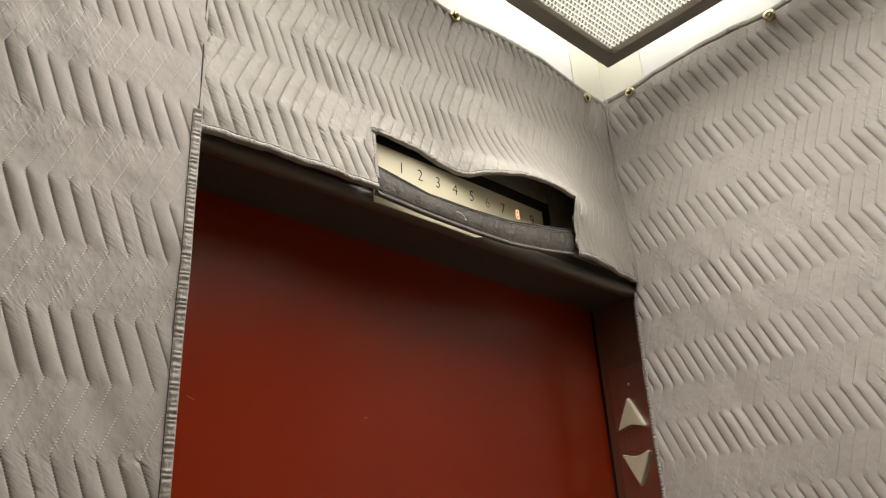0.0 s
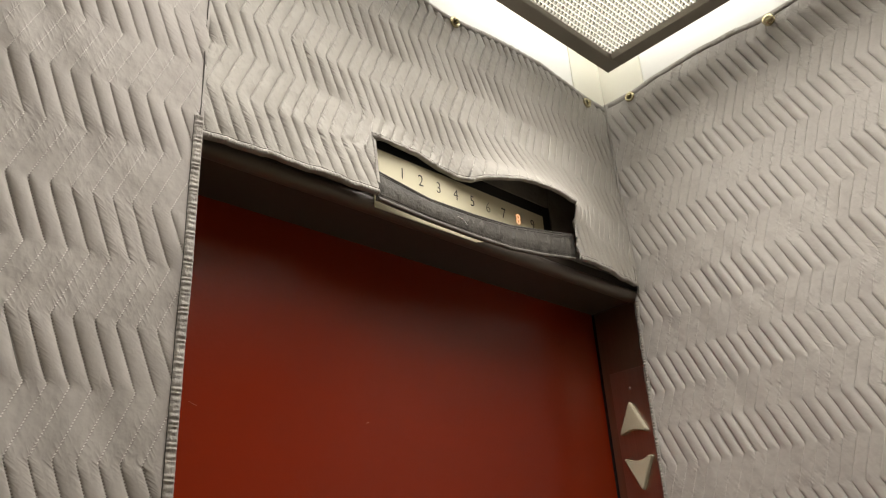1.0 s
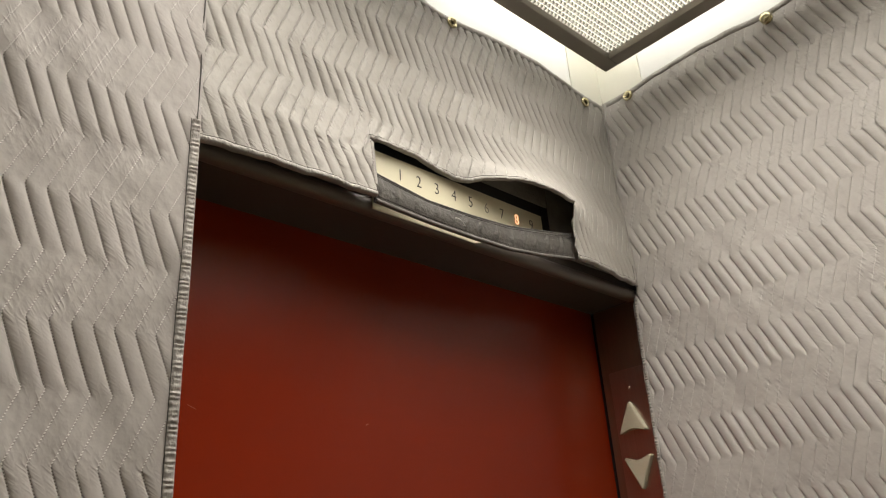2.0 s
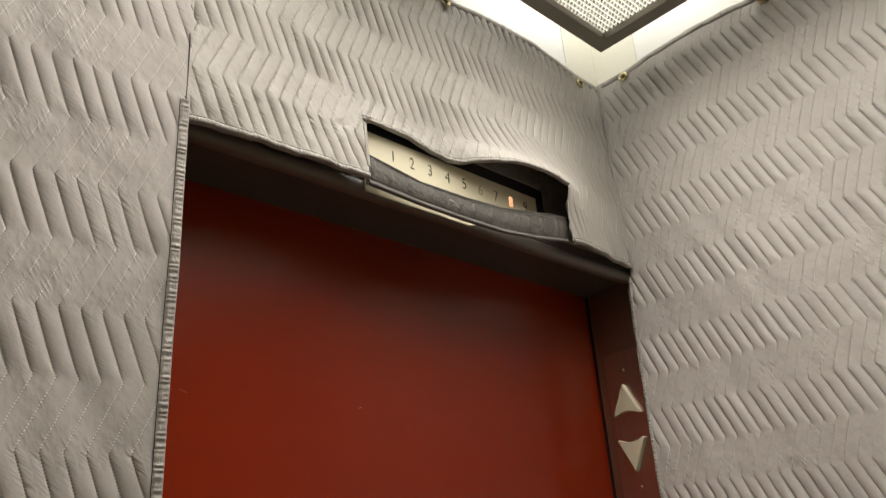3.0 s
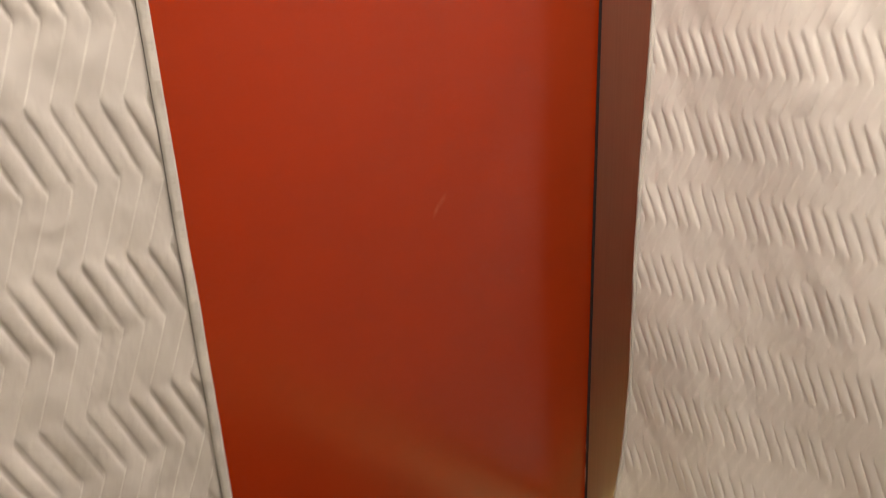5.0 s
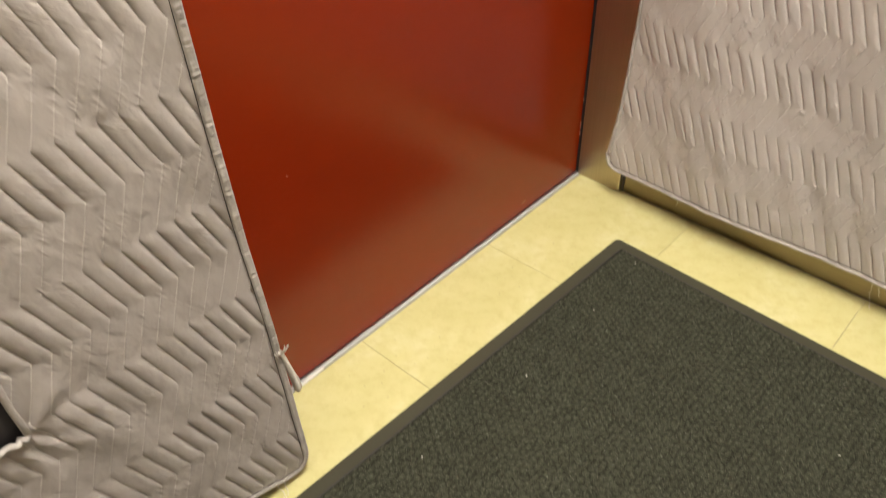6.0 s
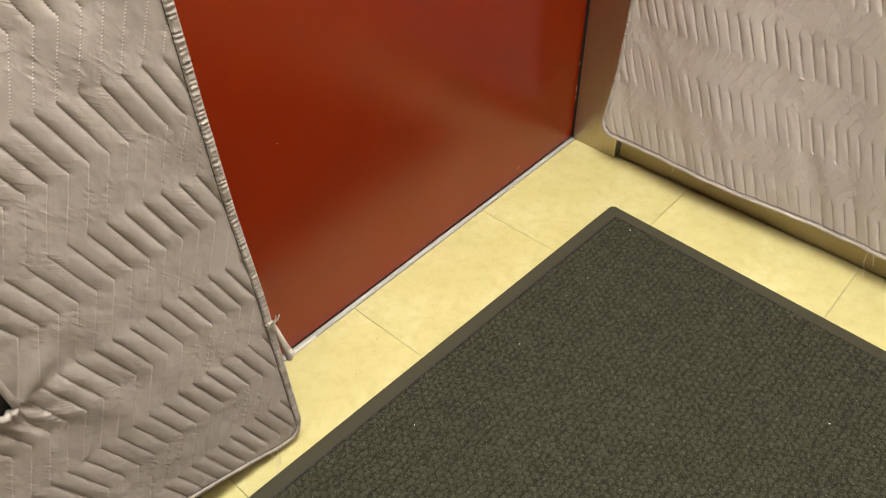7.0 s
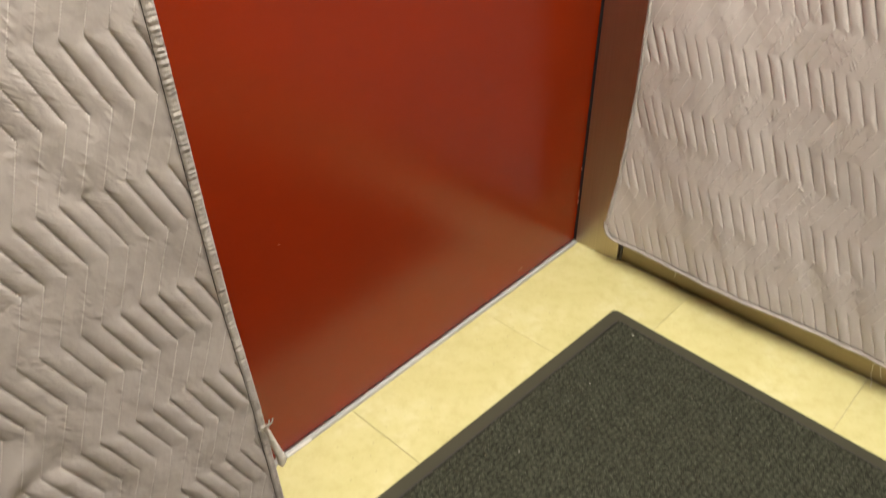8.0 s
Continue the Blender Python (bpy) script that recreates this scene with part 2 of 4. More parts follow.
def block(lo, hi, bevel=0.002, steps=2):
    bm = bmesh.new()
    bmesh.ops.create_cube(bm, size=1.0)
    for v in bm.verts:
        v.co = Vector([lo[i] + (v.co[i] + 0.5) * (hi[i] - lo[i]) for i in range(3)])
    if bevel:
        bmesh.ops.bevel(bm, geom=bm.edges[:], offset=bevel, segments=steps, affect="EDGES", profile=0.5)
    return bm


def joined(*bms):
    out = bmesh.new()
    for b in bms:
        me = bpy.data.meshes.new("tmp")
        b.to_mesh(me)
        b.free()
        out.from_mesh(me)
        bpy.data.meshes.remove(me)
    return out


def empty(name, at=(0, 0, 0)):
    ob = new(name)
    ob.location = at
    ob.empty_display_size = 0.05
    return ob


def tube(points, radius, sides=8, flat=1.0, ruffle=0.0, wave=0.007, closed=False):
    """Vertices and faces of a tube along points; flat squeezes it, ruffle makes it gathered."""
    pts = [Vector(p) for p in points]
    n = len(pts)
    verts, faces, run = [], [], 0.0
    for i, p in enumerate(pts):
        a = pts[(i - 1) % n] if closed or i else p
        b = pts[(i + 1) % n] if closed or i < n - 1 else p
        d = (b - a).normalized()
        side = d.cross(Vector((0.31, -0.77, 0.56))).normalized()
        up = side.cross(d)
        if i:
            run += (p - pts[i - 1]).length
        r = radius * (1 + ruffle * math.sin(run / wave * 2 * math.pi) + ruffle * 0.6 * math.sin(run / wave * 2.7 + i * 0.9))
        for k in range(sides):
            t = 2 * math.pi * k / sides
            verts.append(p + side * (math.cos(t) * r) + up * (math.sin(t) * r * flat))
    for i in range(n if closed else n - 1):
        j = (i + 1) % n
        for k in range(sides):
            l = (k + 1) % sides
            faces.append((i * sides + k, i * sides + l, j * sides + l, j * sides + k))
    return verts, faces


def dense(points, step=0.003):
    out = []
    for a, b in zip(points, points[1:]):
        a, b = Vector(a), Vector(b)
        n = max(1, int((b - a).length / step))
        out += [a.lerp(b, i / n) for i in range(n)]
    return out + [Vector(points[-1])]


# ---- the car: floor, walls, ceiling ----
LEFT, BACK, TOP = -2.05, -1.72, 2.98
HEAD, OPEN = 2.125, -1.07
floor = tagged(part("floor", block((LEFT, BACK, -0.10), (0.03, 0.116, -0.006), 0), CREAM_WALL), "lift floor slab under yellow vinyl tiles", "floor", kind="structure")
tagged(part("wall_right", block((0.02, BACK, 0.0), (0.08, -0.001, TOP), 0), STEEL), "brushed steel wall panel behind the hanging pad", "wall", kind="structure")
tagged(part("wall_left", block((LEFT - 0.08, BACK, -0.1), (LEFT, 0.1, TOP), 0), CREAM_WALL), "plain brown laminate lift wall", "wall", kind="structure")
tagged(part("wall_back", block((LEFT - 0.08, BACK - 0.08, -0.1), (0.08, BACK, TOP), 0), CREAM_WALL), "plain brown laminate lift wall", "wall", kind="structure")
tagged(part("wall_front", block((LEFT, 0.0, 0.0), (OPEN, 0.11, TOP), 0.002), STEEL), "steel front return panel beside the door opening", "wall", kind="structure")
transom = tagged(part("door_head", joined(block((OPEN + 0.001, 0.0, HEAD), (0.006, 0.16, 2.64), 0.003)) , STEEL_FLAT), "bronze steel transom over the lift door", "transom", kind="structure")
part("lip", block((OPEN + 0.002, -0.005, HEAD - 0.006), (0.005, 0.024, HEAD + 0.020), 0.011, 5), LIP, transom, "rounded steel lip", smooth=True)
tagged(part("wall_front_top", block((OPEN + 0.001, 0.0, 2.641), (0.08, 0.11, TOP), 0), WHITE), "white painted upper front wall lit from the cove", "wall", kind="structure")
tagged(part("cove_right", block((0.002, BACK, 2.60), (0.0055, -0.001, TOP), 0), WHITE), "white painted upper side wall lit from the cove", "wall", kind="structure")
tagged(part("corner_panel_front", block((-0.125, -0.0035, 2.60), (-0.0035, -0.0003, TOP), 0.0005, 1), CORNER_CREAM), "cream corner strip above the pads", "trim", kind="structure")
tagged(part("corner_panel_side", block((-0.0030, -0.120, 2.60), (0.0016, -0.0003, TOP), 0.0005, 1), CORNER_CREAM), "cream corner strip above the pads", "trim", kind="structure")
tagged(part("ceiling", block((LEFT - 0.08, BACK - 0.08, TOP), (0.08, 0.11, TOP + 0.05), 0), WHITE), "white painted lift ceiling above the hanging light", "ceiling", kind="structure")
tagged(part("door_jamb", block((0.0, 0.0, 0.0), (0.08, 0.1225, HEAD - 0.001), 0.0025), STEEL), "brushed bronze steel door jamb", "door jamb", kind="structure")
tagged(part("baseboard", block((0.012, BACK, 0.001), (0.0195, -0.006, 0.13), 0.001), brushed_metal("kick_plate_steel", (0.35, 0.285, 0.18), 0.42, (1, 0.02, 1))), "brushed steel kick plate along the side wall", "kick plate", kind="structure")

# Solid dark strip whose colour stands in for shade beside the jamb.
tagged(part("corner_shade_strip", block((0.009, -0.0055, 0.001), (0.0195, -0.0012, 0.2), 0), STEEL_FLAT), "dark filler strip standing in for the shaded gap between jamb and kick plate", "gap", kind="structure")


# the sliding door, closed, and its seal
door = tagged(part("door_1", block((-1.14, 0.129, 0.003), (0.0025, 0.160, HEAD + 0.03), 0.0025, 3), RED), "closed red enamelled steel sliding lift door", "door", kind="structure")
part("edge_seal", block((0.0028, 0.136, 0.01), (0.0045, 0.156, HEAD), 0.0003), BLACK, door, "black rubber door edge")
tagged(part("strike_post", joined(block((0.005, 0.123, 0.0), (0.05, 0.158, HEAD - 0.001), 0.002)), BLACK), "black strike post behind the door edge", "post", kind="structure")
tagged(part("landing_post", block((0.008, 0.160, 0.0), (0.05, 0.20, HEAD), 0.002), ALUMINIUM), "bare aluminium post beside the landing", "post", kind="structure")

# ---- quilted pads ----
def sway(z, top, period):
    p = np.mod(top - z, period) / period
    return np.where(p < 0.5, p * 2, 2 - p * 2) * SWAY


def depth_of(z, top, period, slack):
    """Seams that run down to the right are pulled tight, the others lie nearly flat."""
    p = np.mod(top - z, period) / period
    edge = 0.045
    fall = np.clip(np.minimum(p, 0.5 - p) / edge, 0, 1)
    return np.where(p < 0.5, slack + (1 - slack) * fall, slack)


def star(da, dz, amp, reach, spokes):
    """Creases that fan out from a stressed corner."""
    r = np.hypot(da, dz)
    return amp * np.exp(-r / reach) * np.clip(r / 0.012, 0, 1) * np.cos(np.arctan2(dz, da) * spokes)


class Pad:
    """A hanging pad: a along the wall to the right, z up, out from the wall; at() places it in the world."""

    def __init__(self, top_row, phase, place, seed, puff=0.0052, bulge=None, cloth=FABRIC, slack=0.28, period=PERIOD, low=1.0):
        self.low = low
        self.cloth, self.slack, self.period = cloth, slack, period
        self.top, self.phase, self.place, self.puff, self.bulge = top_row, phase, place, puff, bulge
        rng = np.random.default_rng(seed)
        self.waves = [(rng.uniform(4, 16), rng.uniform(2, 9), rng.uniform(0, 6.3), 0.0022) for _ in range(5)]
        self.waves += [(rng.uniform(30, 90), rng.uniform(20, 70), rng.uniform(0, 6.3), 0.00035) for _ in range(6)]

    def lift(self, a, z):
        h = np.full(np.shape(a), 0.0165)
        for ka, kz, ph, amp in self.waves:
            h = h + amp * np.sin(ka * a + kz * z + ph)
        if self.bulge is not None:
            h = h + self.bulge(a, z)
        return h

    def height(self, a, z):
        s = (a - sway(z, self.top, self.period) - self.phase) / PITCH
        q = np.abs(np.sin(np.pi * s))
        uneven = 0.8 + 0.35 * np.sin(a * 23 + z * 7 + self.phase * 90) * np.sin(z * 31 - a * 5)
        return self.lift(a, z) + self.puff * (self.low + (1 - self.low) * np.clip(z / 1.3, 0, 1)) * depth_of(z, self.top, self.period, self.slack) * uneven * (q ** 0.26 - 0.84)

    def at(self, a, z, h=None):
        h = self.lift(np.array(a), np.array(z)) if h is None else h
        return self.place(float(a), float(z), float(h))

    def grid(self, a0, a1, z0, z1, right=None, below=None, above=None):
        """Vertices, faces and UVs of one stretch; right(z), below(a) and above(a) trim it."""
        half = self.period / 2
        rows = []
        k = math.floor((self.top - z1) / half)
        while self.top - k * half > z0 - half:
            rows += [self.top - (k + f) * half for f in (0, 0.08, 0.22, 0.4, 0.6, 0.78, 0.92)]
            k += 1
        n0, n1 = math.floor((a0 - SWAY - self.phase) / PITCH) - 1, math.ceil((a1 - self.phase) / PITCH) + 1
        cols = np.array([n + f for n in range(n0, n1) for f in (0, 0.025, 0.07, 0.15, 0.3, 0.5, 0.7, 0.85, 0.93, 0.975)])
        zz = np.array(rows)[:, None] + cols[None, :] * 0
        aa = cols[None, :] * PITCH + sway(zz, self.top, self.period) + self.phase
        zz = np.clip(zz, z0, z1)
        aa = np.clip(aa, a0, np.minimum(a1, right(zz)) if right else a1)
        if below:
            zz = np.maximum(zz, below(aa))
        if above:
            zz = np.minimum(zz, above(aa))
        hh = self.height(aa, zz)
        nr, nc = aa.shape
        idx = np.arange(nr * nc).reshape(nr, nc)
        quads = np.stack([idx[:-1, :-1], idx[1:, :-1], idx[1:, 1:], idx[:-1, 1:]], -1).reshape(-1, 4)
        fa, fz = aa.ravel(), zz.ravel()
        p = np.stack([fa, fz], -1)[quads]
        area = np.abs(
            (p[:, 2, 0] - p[:, 0, 0]) * (p[:, 3, 1] - p[:, 1, 1]) - (p[:, 2, 1] - p[:, 0, 1]) * (p[:, 3, 0] - p[:, 1, 0]))
        quads = quads[area > 2e-8]
        verts = [self.place(x, y, h) for x, y, h in zip(fa.tolist(), fz.tolist(), hh.ravel().tolist())]
        s = (fa - sway(fz, self.top, self.period) - self.phase) / PITCH
        uv = np.stack([s, fz * 1.08], -1)
        return verts, quads, uv

    def sheet(self, grids, parent, name="quilt", hole=None):
        verts, faces, uvs, base = [], [], [], 0
        for v, f, u in grids:
            if hole is not None:
                c = np.array(v)[f].mean(1)
                f = f[~hole(c)]
            verts += v
            faces.append(f + base)
            uvs.append(u)
            base += len(v)
        used = np.concatenate(faces)
        keep, inverse = np.unique(used, return_inverse=True)
        verts = [verts[i] for i in keep]
        return put(name, verts, inverse.reshape(-1, 4).tolist(), self.cloth, parent, smooth=True, uv=np.concatenate(uvs)[keep])

    def lining(self, boxes, parent):
        """A plain back cloth a few millimetres off the wall, trimmed a little inside the quilt."""
        verts, faces = [], []
        for a0, a1, z0, z1 in boxes:
            n = len(verts)
            for h in (0.003, 0.006):
                for a, z in ((a0, z0), (a1, z0), (a1, z1), (a0, z1)):
                    verts.append(self.place(a, z, h))
            faces += [(n, n + 1, n + 2, n + 3), (n + 7, n + 6, n + 5, n + 4)]
            for i in range(4):
                j = (i + 1) % 4
                faces.append((n + i, n + 4 + i, n + 4 + j, n + j))
        return put("lining", verts, faces, LINING, parent, "plain grey back cloth")

    def binding(self, path, parent, radius=0.005, ruffle=0.12, material=None, out=0.001, name="edge_binding", label="", flat=1.0, wave=0.007):
        pts = [self.at(p.x, p.y, float(self.lift(np.array(p.x), np.array(p.y))) + out) for p in dense([(*q, 0) for q in path], wave / 5)]
        v, f = tube(pts, radius, 7, flat, ruffle, wave)
        return put(name, v, f, material or BINDING, parent, label, smooth=True)

    def tape(self, path, width, parent, ridge=0.0006, wave=0.008, name="edge_binding", label="", lobes=1, seam=True, out=0.0012):
        """A flat sewn tape to the left of the path's direction, with small gathers and a dark seam along its inner edge."""
        pts = dense([(*q, 0) for q in path], wave / 6)
        cols = [(0.0, -0.006), (0.0, 0.0), (0.12, 0.6), (0.3, 1.0), (0.5, 1.0 if lobes == 1 else 0.6), (0.7, 1.0), (0.88, 0.6), (1.0, 0.0)]
        verts, faces, line, run = [], [], [], 0.0
        for i, p in enumerate(pts):
            d = (pts[min(i + 1, len(pts) - 1)] - pts[max(i - 1, 0)]).normalized()
            nrm = Vector((-d.y, d.x, 0))
            if i:
                run += (p - pts[i - 1]).length
            beat = math.sin(run / wave * 2 * math.pi + 1.7 * math.sin(run * 41) + 1.1 * math.sin(run * 313 + 1)) * (0.65 + 0.35 * math.sin(run * 187))
            swell = 1 + 0.16 * math.sin(run * 67 + 2) * math.sin(run * 23)
            for u, lift in cols:
                w = width * (1 + 0.05 * beat * (u == 0)) * (u if u else 0.0)
                a, z = p.x + nrm.x * w, p.y + nrm.y * w
                h = float(self.lift(np.array(a), np.array(z))) + out
                h += lift if lift < 0 else 0.0028 * lift * swell + ridge * beat * math.sin(math.pi * (0.15 + 0.7 * u))
                verts.append(self.place(a, z, h))
            w = width * 1.06
            a, z = p.x + nrm.x * w, p.y + nrm.y * w
            line.append(self.place(a, z, float(self.lift(np.array(a), np.array(z))) + out + 0.0004))
        m = len(cols)
        for i in range(len(pts) - 1):
            for k in range(m - 1):
                faces.append((i * m + k, i * m + k + 1, i * m + m + k + 1, i * m + m + k))
        ob = put(name, verts, faces, BINDING, parent, label, smooth=True)
        if seam:
            v, f = tube(line[::3], 0.00045, 6)
            put("seam", v, f, SEAM, ob, "dark stitched seam", smooth=True)
        return ob


def grommet(pad, a, z, parent, domed):
    """A brass eyelet on its stud."""
    h = float(pad.lift(np.array(a), np.array(z))) + 0.004
    ring = []
    for i in range(28):
        t = 2 * math.pi * i / 28
        ring.append(pad.place(a + 0.0095 * math.cos(t), z + 0.0095 * math.sin(t), h))
    v, f = tube(ring, 0.0035, 8, closed=True)
    g = put("grommet", v, f, BRASS, parent, "brass eyelet", smooth=True)
    profile = [(0.0075, -0.004), (0.0075, 0.004), (0.0125, 0.005), (0.0130, 0.007), (0.011, 0.0105), (0.006, 0.0125), (0.0005, 0.013)] if domed else \
              [(0.0045, -0.006), (0.0045, 0.004), (0.0058, 0.005), (0.0055, 0.008), (0.003, 0.0095), (0.0004, 0.010)]
    verts, faces, n = [], [], 20
    for r, d in profile:
        for k in range(n):
            t = 2 * math.pi * k / n
            verts.append(pad.place(a + r * math.cos(t), z + r * math.sin(t), h + d))
    for i in range(len(profile) - 1):
        for k in range(n):
            l = (k + 1) % n
            faces.append((i * n + k, i * n + l, (i + 1) * n + l, (i + 1) * n + k))
    faces.append(tuple((len(profile) - 1) * n + k for k in range(n)))
    put("stud", verts, faces, BRASS, g, smooth=True)


def front(a, z, h):
    return (a, -h, z)


def side(a, z, h):
    return (-h, -a, z)


PAD_TOP = 2.65


def front_top(a):
    return np.interp(a, (-2.1, -1.3, -1.08, -0.80, -0.555, -0.42, -0.264, -0.12, -0.06, 0.0), (2.63, 2.64, 2.625, 2.642, 2.618, 2.637, 2.643, 2.628, 2.623, 2.620))


def side_top(a):
    return np.interp(a, (0.0, 0.05, 0.094, 0.16, 0.26, 0.36, 0.445, 0.55, 0.66, 0.8, 1.0, 1.2, 1.7), (2.630, 2.630, 2.630, 2.641, 2.645, 2.640, 2.628, 2.640, 2.644, 2.628, 2.642, 2.628, 2.64))

# pad on the front return, left of the door
EDGE_Z = [0.0, 0.10, 0.37, 0.60, 1.06, 1.57, 2.10, 2.63]
EDGE_A = [-1.026, -1.027, -1.034, -1.046, -1.058, -1.065, -1.070, -1.076]


def left_edge(z):
    e = np.interp(z, EDGE_Z, EDGE_A)
    return e - np.where(z < 0.045, 0.03 * (1 - np.sqrt(np.clip(1 - ((0.045 - z) / 0.034) ** 2, 0, 1))), 0)


def left_bottom(a):
    return 0.012 + np.clip(-1.055 - a, 0, 0.25) * 0.26


return_pad = tagged(empty("return_pad", (-1.5, 0, 0)), "long grey quilted protective pad covering the front panel beside the door", "protective pad", "protective pads")
return_pad.location = (0, 0, 0)
CUT_A, CUT_LO, CUT_HI, CUT_B = -1.366, 0.424, 1.50, -1.78


def flare(a, z):
    return 0.012 * np.clip((0.5 - z) / 0.5, 0, 1) + 0.006 * np.exp(-((a + 1.05) / 0.05) ** 2) + star(a + 1.372, z - 0.415, 0.0042, 0.06, 8)


LP = Pad(1.375, -1.102, front, 3, 0.0082, flare, FABRIC, 0.09, 0.1565)
LP.sheet([LP.grid(CUT_A, -1.0, 0.0, PAD_TOP, left_edge, left_bottom, front_top), LP.grid(LEFT + 0.01, CUT_A, 0.0, CUT_LO, None, left_bottom),
          LP.grid(LEFT + 0.01, CUT_A, CUT_HI, PAD_TOP, None, None, front_top), LP.grid(LEFT + 0.01, CUT_B, CUT_LO, CUT_HI)], return_pad)
LP.lining([(CUT_A + 0.005, -1.085, 0.10, 2.61), (LEFT + 0.02, CUT_A + 0.004, 0.10, CUT_LO - 0.01), (LEFT + 0.02, CUT_A + 0.004, CUT_HI + 0.01, 2.61)], return_pad)
zs = [0.05 + i * 0.05 for i in range(43)]
LP.tape([(float(left_edge(np.array(z))), z) for z in zs if z < 2.16], 0.0125, return_pad, 0.0011, 0.0068, label="gathered grey edge binding", lobes=2)
arc = [(-1.029 - 0.026 * (1 - math.cos(t)), 0.048 - 0.034 * math.sin(t)) for t in [i * math.pi / 16 for i in range(9)]]
LP.tape([(a, float(left_bottom(np.array(a))) - 0.004) for a in [-2.0 + i * 0.04 for i in range(24)]] + arc[::-1], 0.0095, return_pad, 0.0004, 0.012, label="pale bottom hem")
LP.binding([(CUT_A - 0.006, CUT_HI), (CUT_A - 0.004, CUT_LO + 0.05), (CUT_A - 0.001, CUT_LO + 0.002), (CUT_A - 0.05, CUT_LO - 0.001), (CUT_B, CUT_LO - 0.004), (CUT_B, CUT_HI), (CUT_A - 0.006, CUT_HI)], return_pad, 0.0045, 0.03, BINDING, 0.003, "cutout_binding", "pale rolled binding round the cut-out", wave=0.012)

# pad over the door head, with a window for the floor indicator
WIN_L, WIN_R, WIN_TOP = -0.768, -0.294, 2.243


def header_bulge(a, z):
    u = np.clip((a + 0.60) / 0.22, 0, 1)
    d = np.clip((-0.0 - a) / 0.30, 0, 1)
    ease = (u * u * (3 - 2 * u)) * (d * d * (3 - 2 * d))
    fall = np.exp(-((np.maximum(z, 2.24) - 2.24) / 0.10) ** 2)
    sag = 0.010 * np.clip((2.30 - z) / 0.17, 0, 1) * np.clip((-a - 0.02) / 0.1, 0, 1)
    curl_in = np.clip((a + 0.58) / 0.12, 0, 1)
    curl_out = np.clip((-0.20 - a) / 0.13, 0, 1)
    curl = 0.017 * curl_in * curl_in * (3 - 2 * curl_in) * curl_out * np.exp(-((z - 2.243) / 0.034) ** 2)
    return curl + star(a + 0.768, z - 2.243, 0.0036, 0.06, 11) + 0.039 * ease * fall + sag + 0.004 * np.sin(a * 17 + 1.0) * np.exp(-((z - 2.2) / 0.12) ** 2)


def header_bottom(a):
    return np.interp(a, (-1.08, -0.9, -0.77, -0.30, -0.25, -0.19, -0.13, -0.05, 0.0), (2.127, 2.131, 2.130, 2.126, 2.130, 2.137, 2.141, 2.143, 2.146)) + 0.0013 * np.sin(a * 71) + 0.0008 * np.sin(a * 163 + 1)


def window_top(a):
    return WIN_TOP + 0.006 * np.clip((a + 0.60) / 0.15, 0, 1) - 0.006 * np.exp(-((a + 0.56) / 0.05) ** 2) + 0.004 * np.sin((a + 0.768) * 22) + 0.0013 * np.sin(a * 83) + 0.0009 * np.sin(a * 171 + 2)


header_pad = tagged(empty("header_pad"), "short grey quilted pad over the door head with a window", "protective pad", "protective pads")
HP = Pad(2.215, -1.0, front, 8, 0.0128, header_bulge, FABRIC_HEAD, 0.42)
HP.sheet([HP.grid(-1.074, WIN_L, 2.10, PAD_TOP, None, header_bottom, front_top), HP.grid(WIN_L, WIN_R, 2.2, PAD_TOP, None, window_top, front_top),
          HP.grid(WIN_R, -0.015, 2.10, PAD_TOP, None, header_bottom, front_top)], header_pad)
HP.lining([(-1.07, WIN_L - 0.005, 2.145, 2.61), (WIN_L, WIN_R, 2.262, 2.61), (WIN_R + 0.005, -0.03, 2.16, 2.61)], header_pad)
HP.tape([(a, float(header_bottom(np.array(a))) - 0.003) for a in np.linspace(-1.073, WIN_L, 24)], 0.0095, header_pad, 0.0009, 0.008, label="puckered bottom hem")
HP.tape([(a, float(header_bottom(np.array(a))) - 0.003) for a in np.linspace(WIN_R, -0.034, 20)] + [(-0.024, 2.148), (-0.019, 2.156), (-0.0165, 2.17), (-0.0165, 2.19)], 0.0095, header_pad, 0.0012, 0.010, label="puckered bottom hem")
HP.binding([(WIN_L, 2.150), (WIN_L, 2.235)], header_pad, 0.0042, 0.05, name="window_binding", flat=0.7)
HP.tape([(a, float(window_top(np.array(a))) - 0.002) for a in np.linspace(WIN_L - 0.003, WIN_R + 0.002, 40)], 0.0085, header_pad, 0.0012, 0.011, name="window_binding")
HP.binding([(WIN_R, 2.238), (WIN_R, 2.17)], header_pad, 0.0036, 0.05, name="window_binding", flat=0.7)
HP.tape([(a, float(front_top(a))) for a in np.linspace(-0.026, -1.07, 60)], 0.013, header_pad, 0.0007, 0.012, label="puckered top hem", out=0.0)
HP.binding([(-1.0755, 2.14), (-1.077, 2.62)], header_pad, 0.0010, 0.04, SEAM, out=0.0045, name="side_binding")
HP.binding([(-0.0165, 2.18), (-0.0160, 2.40), (-0.0165, 2.618)], header_pad, 0.0030, 0.06, out=0.0, name="side_binding")


